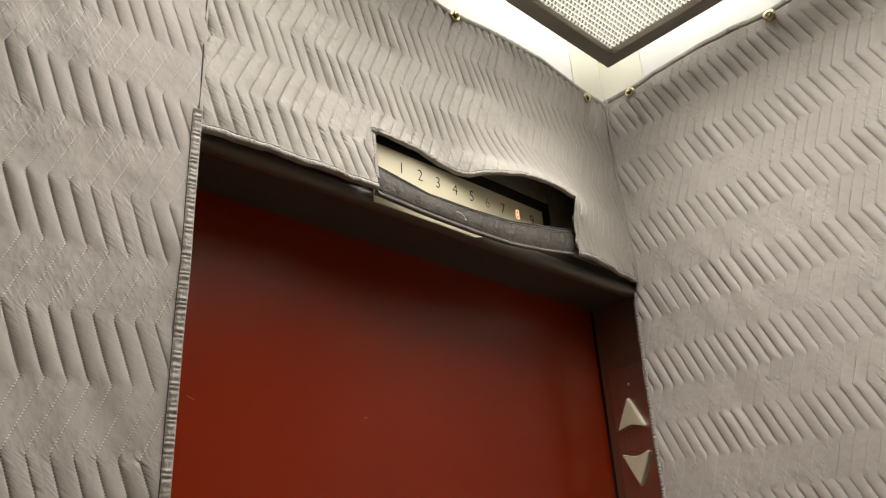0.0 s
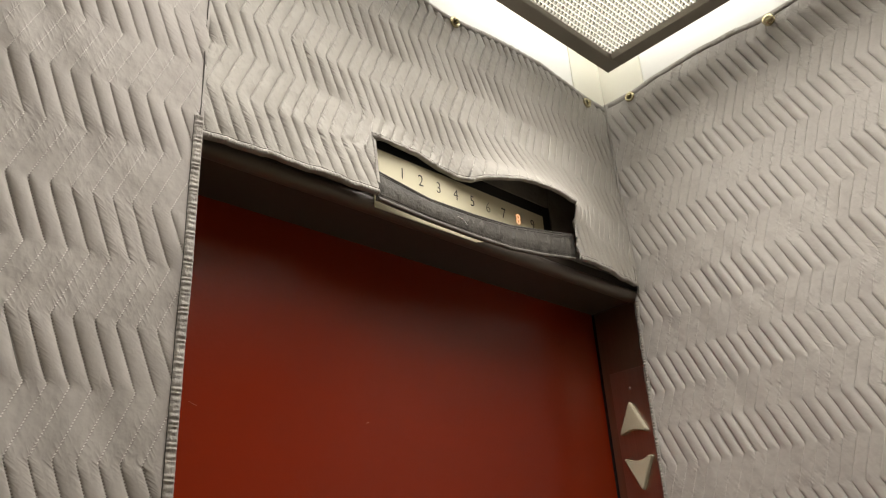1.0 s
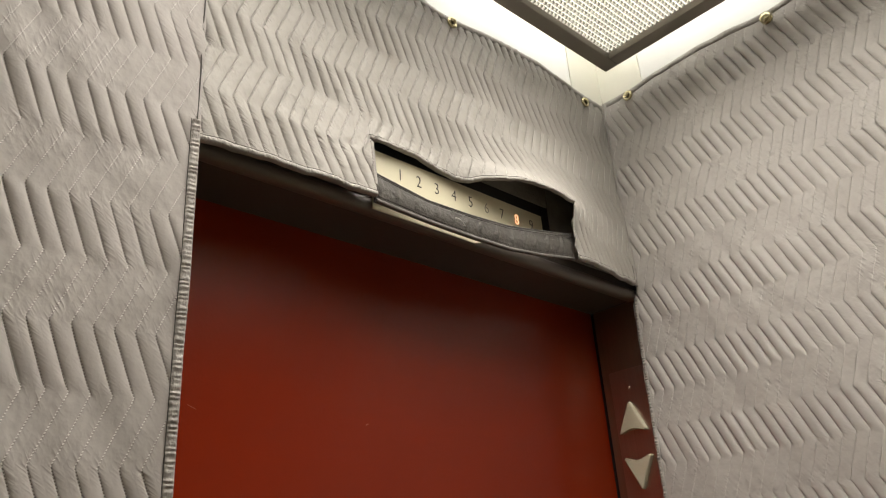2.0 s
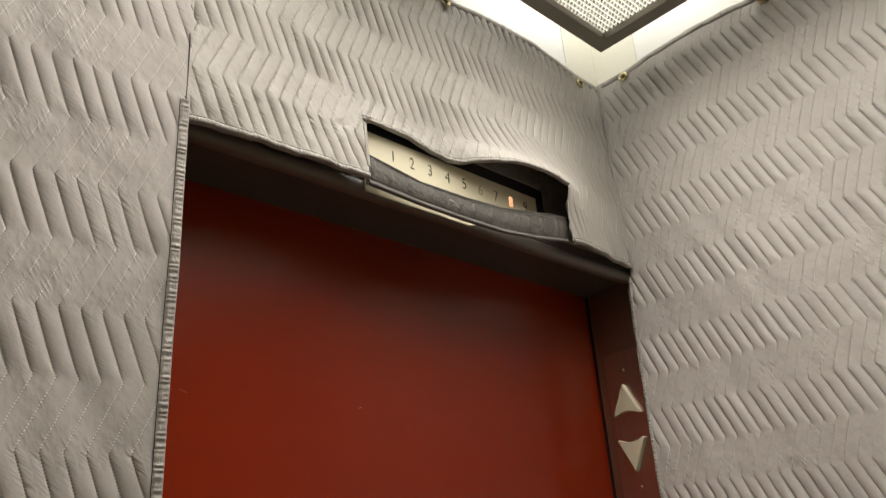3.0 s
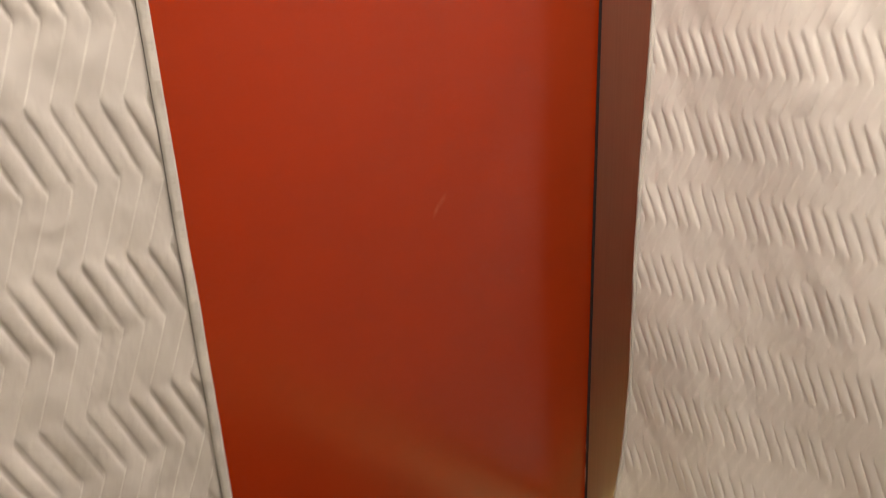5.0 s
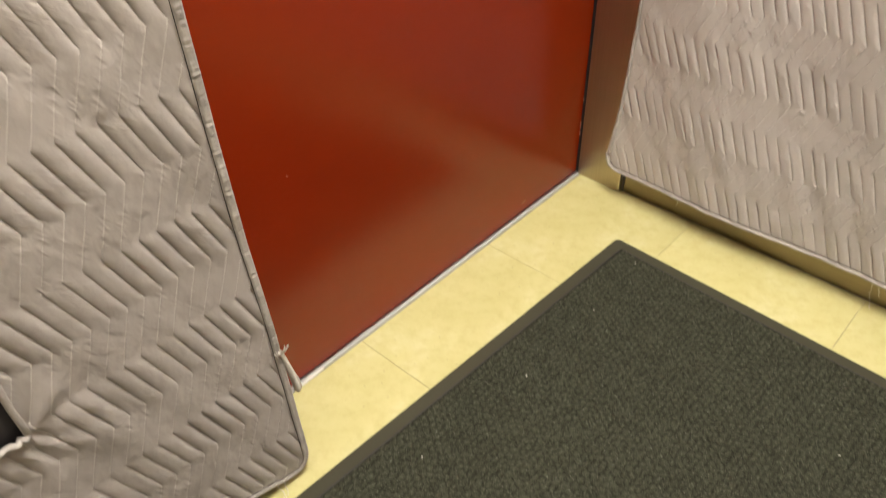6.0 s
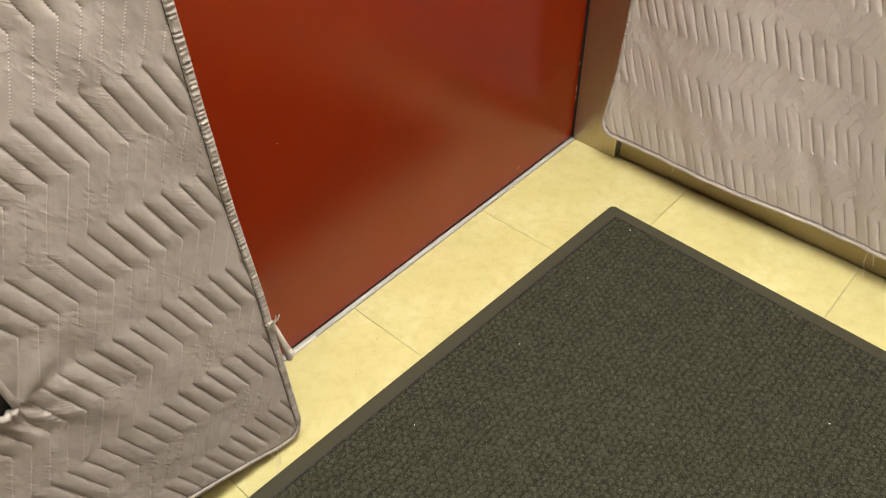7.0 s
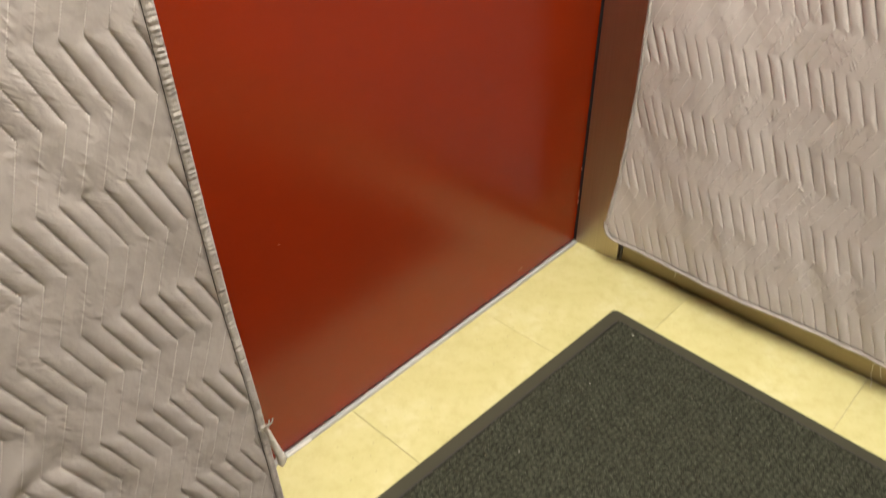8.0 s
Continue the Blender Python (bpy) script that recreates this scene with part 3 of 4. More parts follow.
# charcoal strap below the window
def strap_line(t):
    a = WIN_L + 0.006 + (-0.287 - WIN_L - 0.006) * t
    knots = (-0.768, -0.66, -0.56, -0.47, -0.38, -0.287)
    top = float(np.interp(a, knots, (2.178, 2.153, 2.151, 2.155, 2.169, 2.184)))
    low = float(np.interp(a, knots, (2.128, 2.114, 2.109, 2.109, 2.118, 2.132)))
    out = float(np.interp(a, knots, (0.024, 0.036, 0.042, 0.045, 0.048, 0.052)))
    return a, top, low, out


sv, sf = [], []
N, M = 160, 7
for i in range(N + 1):
    a, top, low, out = strap_line(i / N)
    for j in range(M + 1):
        u = j / M
        sv.append(front(a, top + (low - top) * u, out + 0.004 * math.sin(u * math.pi) + 0.0026 * max(0.0, math.sin(i * 0.52 + 0.9 * math.sin(i * 0.11))) ** 4 * math.sin(u * math.pi) - 0.004 * u))
for i in range(N):
    for j in range(M):
        k = i * (M + 1) + j
        sf.append((k, k + M + 1, k + M + 2, k + 1))
back = len(sv)
sv += [(x, y + 0.005, z) for x, y, z in sv]
sf += [tuple(back + q for q in reversed(f)) for f in sf]
strap = put("strap", sv, sf, STRAP, header_pad, "charcoal webbing strap under the window", smooth=True)
for pick, r, mat, nm in ((1, 0.0017, STRAP, "top_binding"), (2, 0.0036, DARK_BINDING, "low_binding")):
    pts = []
    for i in range(161):
        row = strap_line(i / 160)
        pts.append(front(row[0], row[pick], row[3] + (0.0 if pick == 1 else -0.001)))
    v, f = tube(pts, r, 7, 1.0, 0.05, 0.013)
    put(nm, v, f, mat, strap, "dark stitched edge" if pick == 1 else "grey edge binding", smooth=True)
for n_, (a0, row) in enumerate(((0.0, 0.14), (0.0, 0.84))):
    pts = []
    for i in range(121):
        a, top, low, out = strap_line(i / 120)
        pts.append(front(a, top + (low - top) * row, out + 0.0042 - 0.004 * row))
    v, f = tube(pts, 0.0005, 5, 1.0, 0.5, 0.004)
    put("stitching", v, f, SEAM, strap, smooth=True)
grommet(HP, -0.100, 2.603, header_pad, False)
grommet(HP, -0.545, 2.606, header_pad, False)

# pad on the side wall
SIDE_Z = [0.07, 0.11, 0.20, 0.50, 1.20, 2.10, 2.14, 2.63]
SIDE_A = [-0.020, -0.033, -0.024, -0.010, -0.004, -0.002, 0.013, 0.014]


def side_left(z):
    return np.interp(z, SIDE_Z, SIDE_A)


side_pad = tagged(empty("side_pad"), "large grey quilted protective pad hanging on the side wall", "protective pad", "protective pads")


def side_bulge(a, z):
    return 0.012 * np.clip((0.35 - z) / 0.3, 0, 1) + 0.004 * np.sin(a * 6 + 0.5) * np.clip((1.2 - z), 0, 1) + 0.010 * np.exp(-((z - 2.60) / 0.05) ** 2) * np.abs(np.sin(a * 8.5))


RP = Pad(1.675, 0.006, side, 14, 0.0108, side_bulge, FABRIC_SIDE, 0.18, PERIOD, 0.42)


def side_grid(a0, a1, z0, z1):
    v, f, u = RP.grid(a0, a1, z0, z1, None, lambda a: 0.077 + 0.028 * np.clip((-0.004 - a) / 0.03, 0, 1) ** 2, side_top)
    v = [(x, min(y, -float(side_left(np.array(z)))), z) for x, y, z in v]
    return v, f, u


SLIT_Y, SLIT_Z = -0.444, 1.275


def in_slit(c):
    return ((c[:, 1] - SLIT_Y) / 0.013) ** 2 + ((c[:, 2] - SLIT_Z) / 0.046) ** 2 < 1


RP.sheet([side_grid(-0.04, 1.70, 0.05, PAD_TOP)], side_pad, hole=in_slit)
RP.lining([(0.012, 0.42, 0.11, 2.61), (0.48, 1.69, 0.11, 2.61), (0.42, 0.48, 0.11, 1.20), (0.42, 0.48, 1.35, 2.61)], side_pad)
RP.tape([(float(side_left(np.array(z))), z) for z in [2.115 - i * 0.05 for i in range(41)]], 0.0095, side_pad, 0.0008, 0.0072, label="gathered edge binding", seam=False)
RP.binding([(0.015, 2.15), (0.016, 2.62)], side_pad, 0.0034, 0.06)
RP.binding([(-0.031, 0.115), (-0.029, 0.10), (-0.022, 0.087), (-0.010, 0.080)] + [(a, 0.078) for a in np.linspace(0.0, 1.69, 60)], side_pad, 0.0042, 0.05)
RP.binding([(-0.020, 0.100), (-0.006, 0.0885)] + [(a, 0.0875 + 0.0006 * math.sin(a * 61)) for a in np.linspace(0.01, 1.69, 80)], side_pad, 0.0007, 0.2, SEAM, 0.0032, "seam", "dark stitched seam")
RP.tape([(a, float(side_top(a))) for a in np.linspace(1.69, 0.026, 100)], 0.014, side_pad, 0.0007, 0.013, label="puckered top hem", out=0.0)
ring = []
for i in range(48):
    t = 2 * math.pi * i / 48
    a, z = -SLIT_Y + 0.013 * math.cos(t), SLIT_Z + 0.047 * math.sin(t)
    ring.append(RP.at(a, z, float(RP.lift(np.array(a), np.array(z))) + 0.003))
v, f = tube(ring, 0.0026, 7, closed=True)
put("slit_binding", v, f, BINDING, side_pad, "pale binding round a slit", smooth=True)
grommet(RP, 0.090, 2.612, side_pad, False)
grommet(RP, 0.444, 2.606, side_pad, True)


# ---- lift fittings ----
def digit(text, x, z, size, material, parent, y):
    cu = bpy.data.curves.new("digit", "FONT")
    cu.body, cu.size, cu.align_x, cu.align_y, cu.extrude, cu.offset = text, size, "CENTER", "CENTER", 0.0003, -0.0005
    tmp = bpy.data.objects.new("digit_curve", cu)
    me = bpy.data.meshes.new_from_object(tmp)
    bpy.data.objects.remove(tmp)
    me.transform(pose(x, y, z, 90) @ Matrix.Diagonal((0.82, 1, 1, 1)))
    me.materials.clear()
    me.materials.append(material)
    ob = new("digit", me)
    ob.parent = parent
    return ob


def skew(bm):
    """Slants the lower corner of the right end."""
    for v in bm.verts:
        if v.co.x > -0.40 and v.co.z < 2.14:
            v.co.x -= 0.16
    return bm


indicator = tagged(empty("floor_indicator"), "cream floor indicator panel with floor numbers in the transom", "floor indicator")
# The slanted lower block is cream to paint light caught by the steel lip.
part("face", joined(block((-0.80, -0.0035, 2.172), (-0.312, -0.0003, 2.238), 0.001), skew(block((-0.757, -0.0074, 2.1205), (-0.36, -0.0054, 2.1722), 0.0008, 1))), CREAM, indicator, "cream translucent plastic face, its lower strip standing in for light on the lip")
# Flat black plate paints the shade behind the pad's hem.
part("upper_shade_plate", block((-0.80, -0.0024, 2.2385), (-0.3118, -0.0002, 2.290), 0.0005, 1), BLACK, indicator, "black plate standing in for the shade above the face")
# Added black plate; the dark cavity at the right end is only shadow.
part("end_shade_plate", block((-0.3115, -0.003, 2.160), (-0.25, -0.0002, 2.290), 0.001), BLACK, indicator, "black plate standing in for the shadow beside the face")
for i in range(9):
    m = DIGIT_GLOW if i == 7 else (INK if i != 5 else FAINT_INK)
    ob = digit(str(i + 1), -0.691 + 0.0428 * i, 2.2065, 0.032, m, indicator, -0.0039)
    if i == 7:
        ob["label"] = "amber lit digit"


def rounded_arrow(up, y0, y1, base, apex, dip=0.0075):
    """A soft-cornered triangle with a hollow base, proud of the jamb."""
    mid = (y0 + y1) / 2
    s = 1 if up else -1
    corners = [Vector((y0, base)), Vector((y1, base)), Vector((mid, apex))]
    pts = []
    r = 0.006
    for i, c in enumerate(corners):
        p, n = corners[i - 1], corners[(i + 1) % 3]
        a, b = c + (p - c).normalized() * r, c + (n - c).normalized() * r
        for k in range(6):
            t = k / 5
            pts.append(a * (1 - t) ** 2 + c * 2 * t * (1 - t) + b * t * t)
        if i == 0:
            for k in range(1, 10):
                t = k / 10
                q = (corners[0] + Vector((r, 0))).lerp(corners[1] - Vector((r, 0)), t)
                pts.append(q + Vector((0, s * dip * math.sin(t * math.pi))))
    cen = sum(pts, Vector((0, 0))) / len(pts)
    verts, faces, n = [], [], len(pts)
    for shrink, out in ((1.0, 0.002), (1.0, 0.009), (0.96, 0.0115), (0.88, 0.0125)):
        for p in pts:
            q = cen + (p - cen) * shrink
            verts.append((-out, q.x, q.y))
    for i in range(3):
        for k in range(n):
            l = (k + 1) % n
            faces.append((i * n + k, i * n + l, (i + 1) * n + l, (i + 1) * n + k))
    faces.append(tuple(3 * n + k for k in range(n)))
    bm = bmesh.new()
    vs = [bm.verts.new(v) for v in verts]
    for f in faces:
        bm.faces.new([vs[i] for i in f])
    bmesh.ops.triangulate(bm, faces=[f for f in bm.faces if len(f.verts) > 4])
    bmesh.ops.recalc_face_normals(bm, faces=bm.faces[:])
    return bm


lantern = tagged(empty("direction_lantern"), "steel direction lantern plate with two ivory arrows on the door jamb", "direction lantern")
part("plate", block((-0.0022, 0.008, 1.641), (-0.0002, 0.102, 1.974), 0.0008), PLATE, lantern)
part("arrow", rounded_arrow(True, 0.022, 0.093, 1.834, 1.903), ARROW, lantern, "ivory up arrow")
part("arrow", rounded_arrow(False, 0.021, 0.092, 1.784, 1.714), ARROW, lantern, "ivory down arrow")
for z in (1.932, 1.685):
    bm = bmesh.new()
    bmesh.ops.create_cone(bm, cap_ends=True, segments=16, radius1=0.0032, radius2=0.0024, depth=0.002, matrix=pose(-0.0031, 0.055, z, 0, -90, 0))
    part("screw", bm, ALUMINIUM, lantern, "small screw")

control = tagged(empty("control_panel"), "dark control panel plate behind the pad's cut-out", "control panel")
part("plate", block((-1.80, -0.006, 0.36), (-1.30, -0.0005, 1.56), 0.002), SHADOW_GREY, control)

# ---- hanging light ----
light = tagged(empty("ceiling_light"), "hanging ceiling light with prismatic panel in a dark bronze frame", "ceiling light")
PX0, PX1, PY0, PY1, PZ = -1.95, -0.098, -1.50, -0.085, 2.650
W = 0.036
part("frame", block((PX0, PY1 - W, PZ), (PX1, PY1, PZ + 0.03), 0.002), BRONZE, light)
part("frame", block((PX0, PY0, PZ), (PX1, PY0 + W, PZ + 0.03), 0.002), BRONZE, light)
part("frame", block((PX0, PY0 + W + 0.0005, PZ), (PX0 + W, PY1 - W - 0.0005, PZ + 0.03), 0.002), BRONZE, light)
part("frame", block((PX1 - W, PY0 + W + 0.0005, PZ), (PX1, PY1 - W - 0.0005, PZ + 0.03), 0.002), BRONZE, light)
part("backing", block((PX0 + W, PY0 + W, PZ + 0.018), (PX1 - W, PY1 - W, PZ + 0.024), 0), PANEL_GLOW, light, "lit diffuser backing")
cell = 0.0115
nx, ny = int((PX1 - PX0 - 2 * W) / cell), int((PY1 - PY0 - 2 * W) / cell)
pv, pf = [], []
for i in range(nx):
    for j in range(ny):
        x, y = PX1 - W - (i + 0.5) * cell, PY1 - W - (j + 0.5) * cell
        n = len(pv)
        e, t = cell * 0.43, cell * 0.16
        pv += [(x - e, y - e, PZ + 0.017), (x + e, y - e, PZ + 0.017), (x + e, y + e, PZ + 0.017), (x - e, y + e, PZ + 0.017)]
        pv += [(x - t, y - t, PZ + 0.0115), (x + t, y - t, PZ + 0.0115), (x + t, y + t, PZ + 0.0115), (x - t, y + t, PZ + 0.0115)]
        pf += [(n, n + 1, n + 5, n + 4), (n + 1, n + 2, n + 6, n + 5), (n + 2, n + 3, n + 7, n + 6), (n + 3, n, n + 4, n + 7), (n + 4, n + 5, n + 6, n + 7)]
prisms = put("prism_grid", pv, pf, PRISM, light, "grid of small clear prisms")
prisms["kind"] = "stuff"
for a, b in (((-1.93, PY1 - 0.010, 2.755), (-0.18, PY1 - 0.010, 2.755)), ((PX1 - 0.010, -1.36, 2.785), (PX1 - 0.010, -0.18, 2.785))):
    v, f = tube([a, b], 0.013, 14)
    put("tube_lamp", v, f, TUBE_GLOW, light, "lit fluorescent tube", smooth=True)
for x, y in ((PX0 + 0.15, PY0 + 0.15), (PX1 - 0.15, PY0 + 0.15), (PX0 + 0.15, PY1 - 0.15), (PX1 - 0.15, PY1 - 0.15)):
    v, f = tube([(x, y, PZ + 0.031), (x, y, TOP)], 0.004, 8)
    put("hanger", v, f, ALUMINIUM, light, smooth=True)

# ---- floor mat ----
mat = tagged(empty("floor_mat"), "charcoal loop-pile entrance mat with a grey rubber border", "floor mat")
mat.matrix_basis = pose(-0.159, -0.098, 0.0, 0, 0, -2.2)
MW, MD, RIM = 1.80, 1.20, 0.026
rim_v, rim_f = [], []


def rounded_rect(inset, r, z):
    out = []
    for cx, cy, a0 in ((-inset - r, -inset - r, 0), (-MW + inset + r, -inset - r, 90), (-MW + inset + r, -MD + inset + r, 180), (-inset - r, -MD + inset + r, 270)):
        for k in range(7):
            t = radians(a0 + 15 * k)
            out.append((cx + r * math.cos(t), cy + r * math.sin(t), z))
    return out


levels = [rounded_rect(0, 0.012, 0.0008), rounded_rect(0.0, 0.012, 0.003), rounded_rect(0.003, 0.011, 0.0042), rounded_rect(RIM - 0.003, 0.012, 0.0058), rounded_rect(RIM, 0.012, 0.0056), rounded_rect(RIM + 0.02, 0.012, 0.004)]
n = len(levels[0])
for lv in levels:
    rim_v += lv
for i in range(len(levels) - 1):
    for k in range(n):
        l = (k + 1) % n
        rim_f.append((i * n + k, i * n + l, (i + 1) * n + l, (i + 1) * n + k))
rim_f.append(tuple(5 * n + k for k in range(n)))
put("rubber_border", rim_v, rim_f, RUBBER, mat, "grey rubber border and backing")
inner = rounded_rect(RIM + 0.002, 0.010, 0.0062)
put("pile_backing", inner, [tuple(range(len(inner)))], BLACK, mat, "dark backing between the loops")
rng = np.random.default_rng(5)


def soft_noise(x, y, size):
    """Smooth random heights from 0 to 1 with knots every size metres."""
    u, v = x / size, y / size
    iu, iv = np.floor(u).astype(int), np.floor(v).astype(int)
    fu, fv = u - iu, v - iv
    fu, fv = fu * fu * (3 - 2 * fu), fv * fv * (3 - 2 * fv)
    iu, iv = iu - iu.min(), iv - iv.min()
    knots = rng.random((iu.max() + 2, iv.max() + 2))
    return (knots[iu, iv] * (1 - fu) + knots[iu + 1, iv] * fu) * (1 - fv) + (knots[iu, iv + 1] * (1 - fu) + knots[iu + 1, iv + 1] * fu) * fv


STEP, TUFT, ROW = 0.0023, 0.0150, 0.0118
px = np.arange(-MW + RIM + 0.003, -RIM - 0.003, STEP)
py = np.arange(-MD + RIM + 0.003, -RIM - 0.003, STEP)
gx, gy = np.meshgrid(px, py, indexing="ij")
wx = gx + 0.0072 * (soft_noise(gx, gy, 0.0075) - 0.5)
wy = gy + 0.0072 * (soft_noise(gx, gy, 0.0075) - 0.5)
stagger = 0.5 * (np.floor(wy / ROW) % 2)
clump = np.abs(np.sin(np.pi * (wx / TUFT + stagger))) ** 0.6 * np.abs(np.sin(np.pi * wy / ROW)) ** 0.6
ragged = soft_noise(gx, gy, 0.0046)
gz = 0.0064 + 0.0030 * clump * (0.55 + 0.9 * soft_noise(gx, gy, 0.011)) + 0.0026 * ragged * clump
edge = np.minimum(np.minimum(gx - px[0], px[-1] - gx), np.minimum(gy - py[0], py[-1] - gy))
gz = 0.0060 + (gz - 0.0060) * np.clip(edge / 0.006, 0, 1)
tv = np.stack([gx, gy, gz], -1).reshape(-1, 3).tolist()
ids = np.arange(gx.size).reshape(gx.shape)
tf = np.stack([ids[:-1, :-1], ids[1:, :-1], ids[1:, 1:], ids[:-1, 1:]], -1).reshape(-1, 4).tolist()
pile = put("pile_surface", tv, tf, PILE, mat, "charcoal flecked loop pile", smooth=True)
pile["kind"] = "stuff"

# ---- thresholds and the landing behind the closed door ----
sill = tagged(empty("door_sill"), "worn grooved aluminium lift door sill", "door sill", kind="structure")
part("nosing", block((OPEN + 0.003, 0.1165, -0.02), (-0.0005, 0.1272, 0.0025), 0.001), painted("grey_edge_strip", (0.33, 0.345, 0.33), 0.45), sill, "light grey edge strip")
part("tread", block((OPEN, 0.130, -0.02), (0.03, 0.235, -0.003), 0.001), ALUMINIUM, sill)
part("guide_slot", block((OPEN, 0.1274, -0.02), (-0.0005, 0.1297, -0.008), 0), BLACK, sill, "dark guide slot")
for k in range(6):
    y = 0.168 + 0.011 * k
    part("ridge", block((OPEN, y, -0.0029), (0.03, y + 0.006, 0.0005), 0.0008, 1), ALUMINIUM, sill)
# Black block below the sills stands in for the unlit shaft.
tagged(part("shaft_gap_filler", block((OPEN - 0.1, 0.236, -0.10), (0.05, 0.258, -0.06), 0), BLACK), "black block standing in for the unlit running gap between lift and landing", "gap", kind="structure")
landing = tagged(empty("landing_sill"), "worn aluminium landing sill", "door sill", kind="structure")
part("tread", block((OPEN, 0.259, -0.06), (0.04, 0.345, -0.001), 0.002), ALUMINIUM, landing)
part("rib", block((OPEN, 0.318, -0.0009), (0.04, 0.324, 0.002), 0.0008, 1), ALUMINIUM, landing)
frame_1 = tagged(empty("landing_frame"), "red enamelled steel landing door frame", "door frame", kind="structure")
part("jamb", block((0.012, 0.262, 0.0), (0.09, 0.335, 2.16), 0.004), HALL_RED, frame_1)
part("stop", block((0.002, 0.336, 0.0), (0.09, 0.352, 2.16), 0.003), HALL_RED, frame_1)
part("reveal", block((0.010, 0.353, 0.0), (0.09, 0.72, 2.16), 0.004), HALL_RED, frame_1)
part("jamb", block((OPEN - 0.09, 0.262, 0.0), (OPEN - 0.01, 0.72, 2.16), 0.004), HALL_RED, frame_1)
part("head", block((OPEN - 0.09, 0.262, 2.161), (0.09, 0.72, 2.25), 0.004), HALL_RED, frame_1)
bm = bmesh.new()
bmesh.ops.create_uvsphere(bm, u_segments=12, v_segments=8, radius=0.008, matrix=pose(0.011, 0.30, 0.235))
part("bumper", bm, HALL_RED, frame_1, "small round bumper")
tagged(part("hall_floor", block((-2.2, 0.346, -0.06), (1.0, 2.6, -0.002), 0), HALL_CARPET), "blue-grey flecked hall carpet", "carpet", kind="structure")
tagged(part("hall_wall", block((-2.2, 2.6, -0.06), (1.0, 2.68, 2.6), 0), HALL_CARPET), "purple-grey textured hall wall", "wall", kind="structure")

# ---- small things ----
tie = tagged(empty("cloth_tie"), "frayed white cloth tie at the pad's lower edge", "cloth tie")
rows = [(-1.0235, 0.300, 0.0035), (-1.0215, 0.292, 0.0060), (-1.018, 0.280, 0.0062), (-1.014, 0.26, 0.0068), (-1.009, 0.235, 0.0080), (-1.004, 0.212, 0.0100), (-1.002, 0.193, 0.0100), (-1.0015, 0.188, 0.0075)]
tv, tf = [], []
for x, z, w in rows:
    for side_, out in ((-1, 0), (-0.35, 0.0042), (0.3, 0.0028), (1, 0.001), (0, -0.002)):
        tv.append((x - 0.013 + side_ * w * 0.72, -0.030 - out + (0.3 - z) * 0.05, z))
for i in range(len(rows) - 1):
    for k in range(5):
        l = (k + 1) % 5
        tf.append((i * 5 + k, i * 5 + l, i * 5 + 5 + l, i * 5 + 5 + k))
tf += [(4, 3, 2, 1, 0), tuple(len(tv) - 5 + k for k in range(5))]
WHITE_CLOTH = plain_fabric("white_cotton_tie", (0.80, 0.78, 0.72))
put("strip", tv, tf, WHITE_CLOTH, tie, smooth=True)
for k in range(9):
    a = -1.041 + 0.0012 * k
    lean = 0.0011 * (k - 4)
    v, f = tube([(a, -0.032, 0.294), (a + lean, -0.037, 0.303), (a + 1.8 * lean, -0.038, 0.309 + 0.004 * math.sin(k * 2.4))], 0.0010, 5)
    put("fray", v, f, WHITE_CLOTH, tie, smooth=True)


def loose_thread(points, r=0.00045):
    pts = []
    for a, b in zip(points, points[1:]):
        a, b = Vector(a), Vector(b)
        pts += [a.lerp(b, i / 4) + Vector((0.001 * math.sin(i * 2.3), 0.001 * math.cos(i * 3.1), 0)) for i in range(4)]
    v, f = tube(pts, r, 5)
    tagged(put("loose_thread", v, f, THREAD, smooth=True), "loose white thread hanging off the pad hem", "thread", "loose threads")


loose_thread([(-0.022, -0.168, 0.082), (-0.024, -0.166, 0.07), (-0.020, -0.163, 0.055), (-0.019, -0.16, 0.045)])
loose_thread([(-0.022, -0.60, 0.082), (-0.030, -0.603, 0.05), (-0.027, -0.610, 0.03), (-0.032, -0.615, 0.012)])
loose_thread([(-0.022, -0.612, 0.10), (-0.030, -0.615, 0.07), (-0.032, -0.625, 0.045)])
loose_thread([(-1.10, -0.034, 0.028), (-1.095, -0.045, 0.012), (-1.102, -0.055, 0.004), (-1.115, -0.06, 0.003)])
loose_thread([(-1.085, -0.034, 0.024), (-1.09, -0.05, 0.01), (-1.10, -0.052, 0.003)])
loose_thread([(-0.612, -0.052, 2.128), (-0.604, -0.053, 2.127), (-0.595, -0.054, 2.121), (-0.592, -0.054, 2.115)], 0.0009)
loose_thread([(-0.018, -0.31, 0.72), (-0.024, -0.309, 0.71), (-0.025, -0.307, 0.695)], 0.0008)
loose_thread([(-0.018, -0.32, 1.115), (-0.024, -0.321, 1.10), (-0.024, -0.322, 1.085)], 0.0008)

for y, z, turn in ((-0.424, 0.409, 0.9), (-0.317, 0.293, 0.1), (-0.436, 0.234, 1.3), (-0.367, 0.375, 1.1), (-0.213, 0.186, 1.4)):
    c, k = 0.006 * math.sin(turn), 0.006 * math.cos(turn)
    x = -float(RP.lift(np.array(-y), np.array(z))) - 0.0035
    v, f = tube([(x + 0.002, y - c, z - k), (x, y - 0.3 * c, z - 0.2 * k), (x - 0.001, y + 0.4 * c + 0.001, z + 0.3 * k), (x + 0.001, y + c, z + k)], 0.0007, 5)
    tagged(put("lint_thread", v, f, THREAD, smooth=True), "scrap of white lint caught on the quilted pad", "lint", "lint scraps")
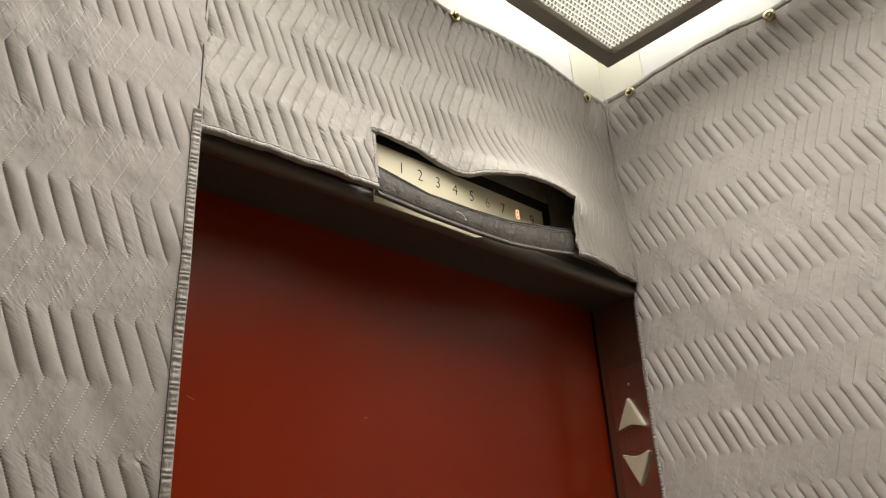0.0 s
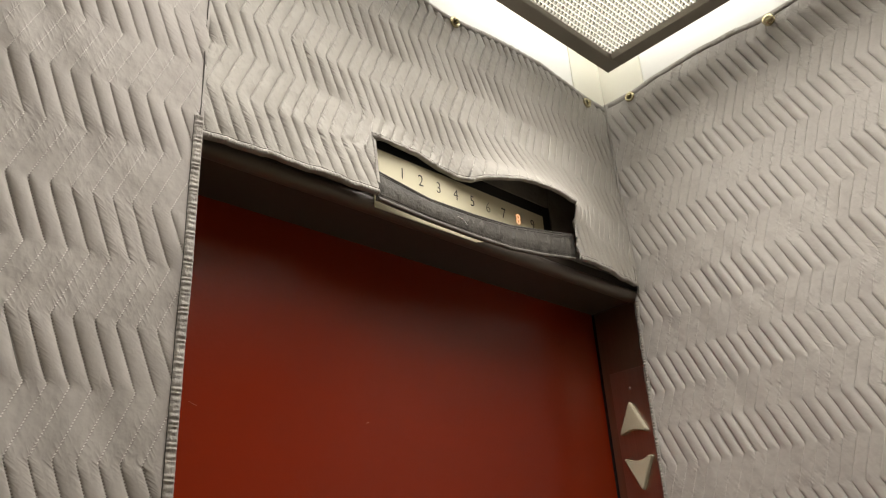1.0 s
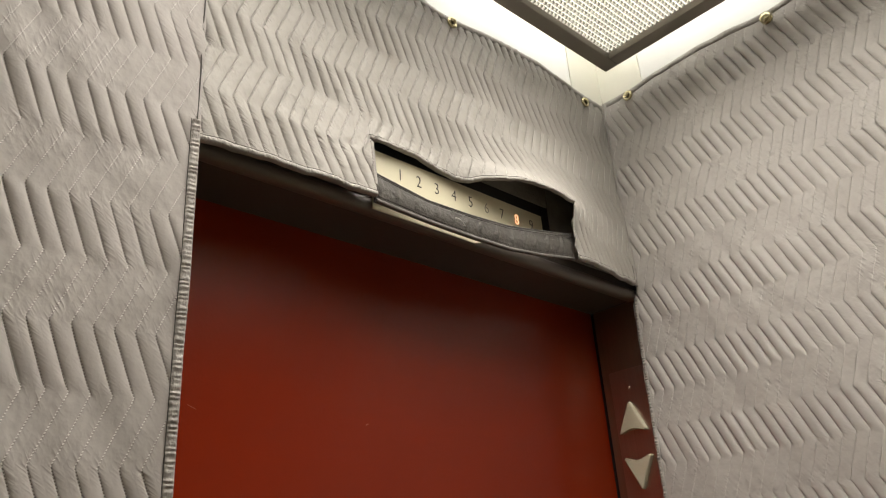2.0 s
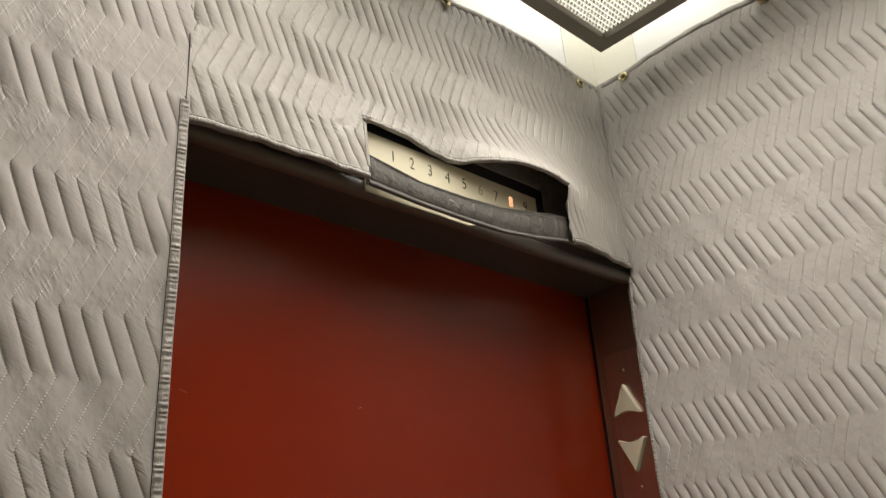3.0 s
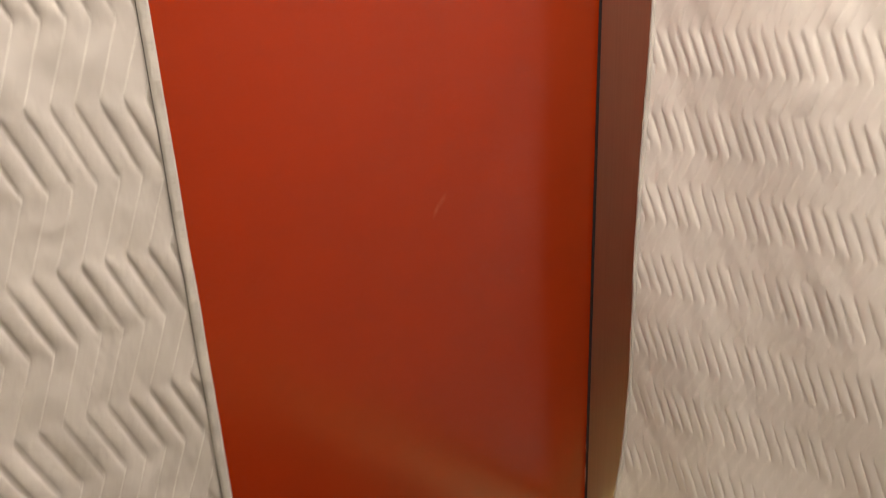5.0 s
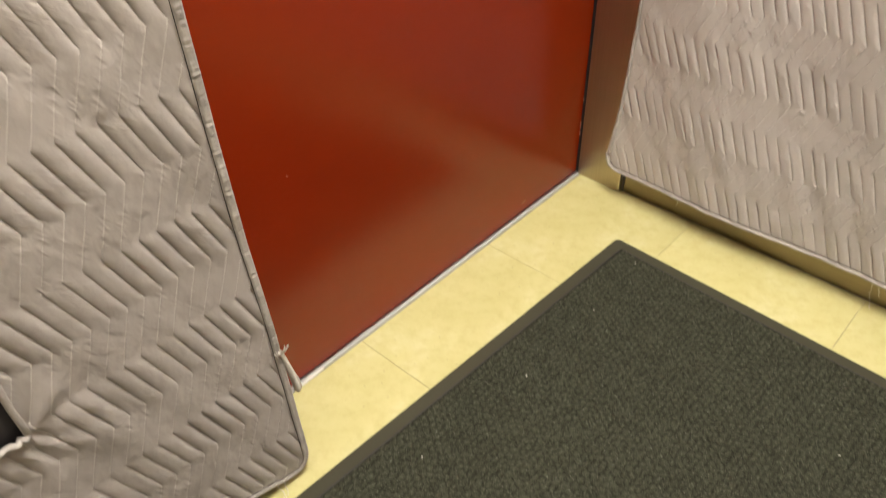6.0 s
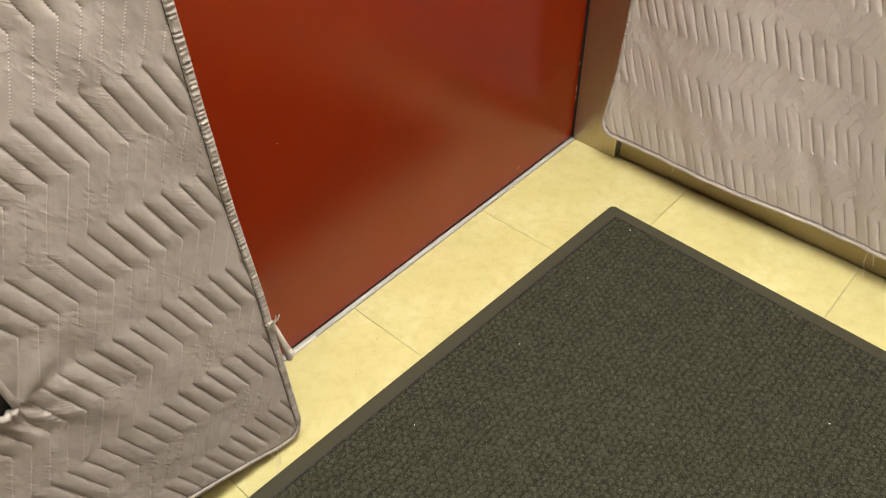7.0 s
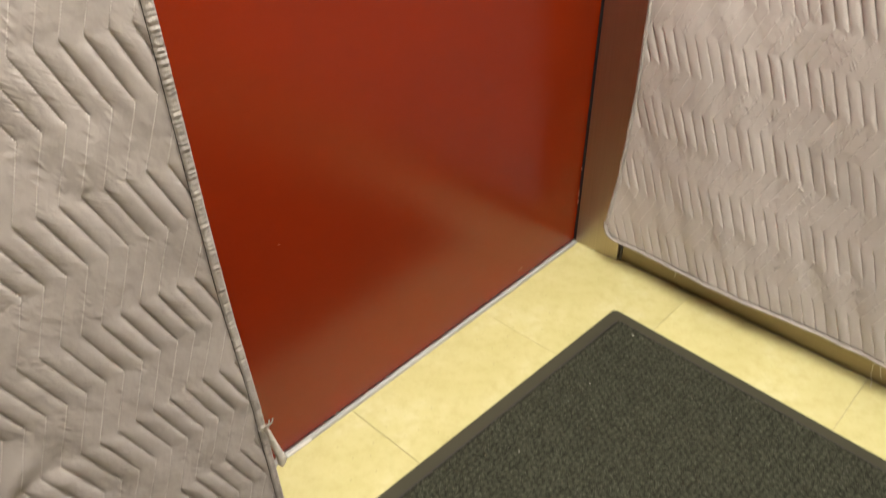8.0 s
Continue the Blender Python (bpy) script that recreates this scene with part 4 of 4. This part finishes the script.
for x, z, dx, dz, r in ((-0.515, 0.935, 0.034, 0.031, 0.0007), (-0.865, 0.452, 0.004, -0.002, 0.0012), (-0.986, 1.804, 0.013, -0.005, 0.0008), (-0.676, 1.803, 0.006, 0.003, 0.0008), (-0.228, 0.030, 0.016, 0.003, 0.0009)):
    v, f = tube([(x, 0.1292, z), (x + dx * 0.4, 0.1290, z + dz * 0.5), (x + dx, 0.1292, z + dz)], r, 6, 0.4)
    put("scratch", v, f, SCRATCHED, door, "pale scratch in the enamel", smooth=True)
for x, z, h in ((-0.0005, 0.142, 0.010), (0.0002, 0.118, 0.006), (-0.0003, 0.212, 0.004)):
    part("chip", block((x - 0.0022, 0.1284, z - h), (x + 0.0030, 0.1330, z + h), 0.0010, 1), CHIPPED, door, "orange-pink chip on the door edge")
for x, y, turn in ((-0.629, -0.195, 0.4), (-0.417, -0.704, 1.9), (-0.215, -0.179, 2.6), (-0.399, -0.193, 1.2), (-0.892, -0.170, 0.9)):
    c, k = 0.0022 * math.cos(turn), 0.0022 * math.sin(turn)
    v, f = tube([(x - c, y - k, 0.0112), (x, y, 0.0124), (x + c, y + k * 0.5, 0.0112)], 0.0005, 5)
    tagged(put("lint_thread", v, f, THREAD, smooth=True), "speck of white lint lying on the mat", "lint", "lint specks")
tagged(part("tape_scrap", block((-0.925, 0.1135, 0.0026), (-0.868, 0.1205, 0.0033), 0.0003, 1), painted("milky_tape", (0.52, 0.53, 0.49), 0.3)), "short scrap of milky tape stuck by the sill", "tape")

# ---- floor tiles ----
S, JOINT = 0.400, 0.0004
shared = {}
for ix in range(-5, 2):
    for iy in range(-5, 2):
        x0, x1 = -0.767 + ix * S, -0.767 + (ix + 1) * S
        y0, y1 = -0.1985 + iy * S, -0.1985 + (iy + 1) * S
        x0, x1, y0, y1 = max(x0, LEFT), min(x1, 0.0115 if y0 < -0.1 else -0.0005), max(y0, BACK), min(y1, 0.116)
        if x1 - x0 < 0.02 or y1 - y0 < 0.02:
            continue
        key = (round(x1 - x0, 4), round(y1 - y0, 4))
        if key not in shared:
            me = bpy.data.meshes.new("tile")
            bm = block((-key[0] / 2 + JOINT, -key[1] / 2 + JOINT, -0.0058), (key[0] / 2 - JOINT, key[1] / 2 - JOINT, 0.0), 0.0005, 1)
            bm.to_mesh(me)
            bm.free()
            me.materials.append(TILE)
            shared[key] = me
        ob = new("tile", shared[key])
        ob.parent = floor
        ob.location = ((x0 + x1) / 2, (y0 + y1) / 2, 0.0)
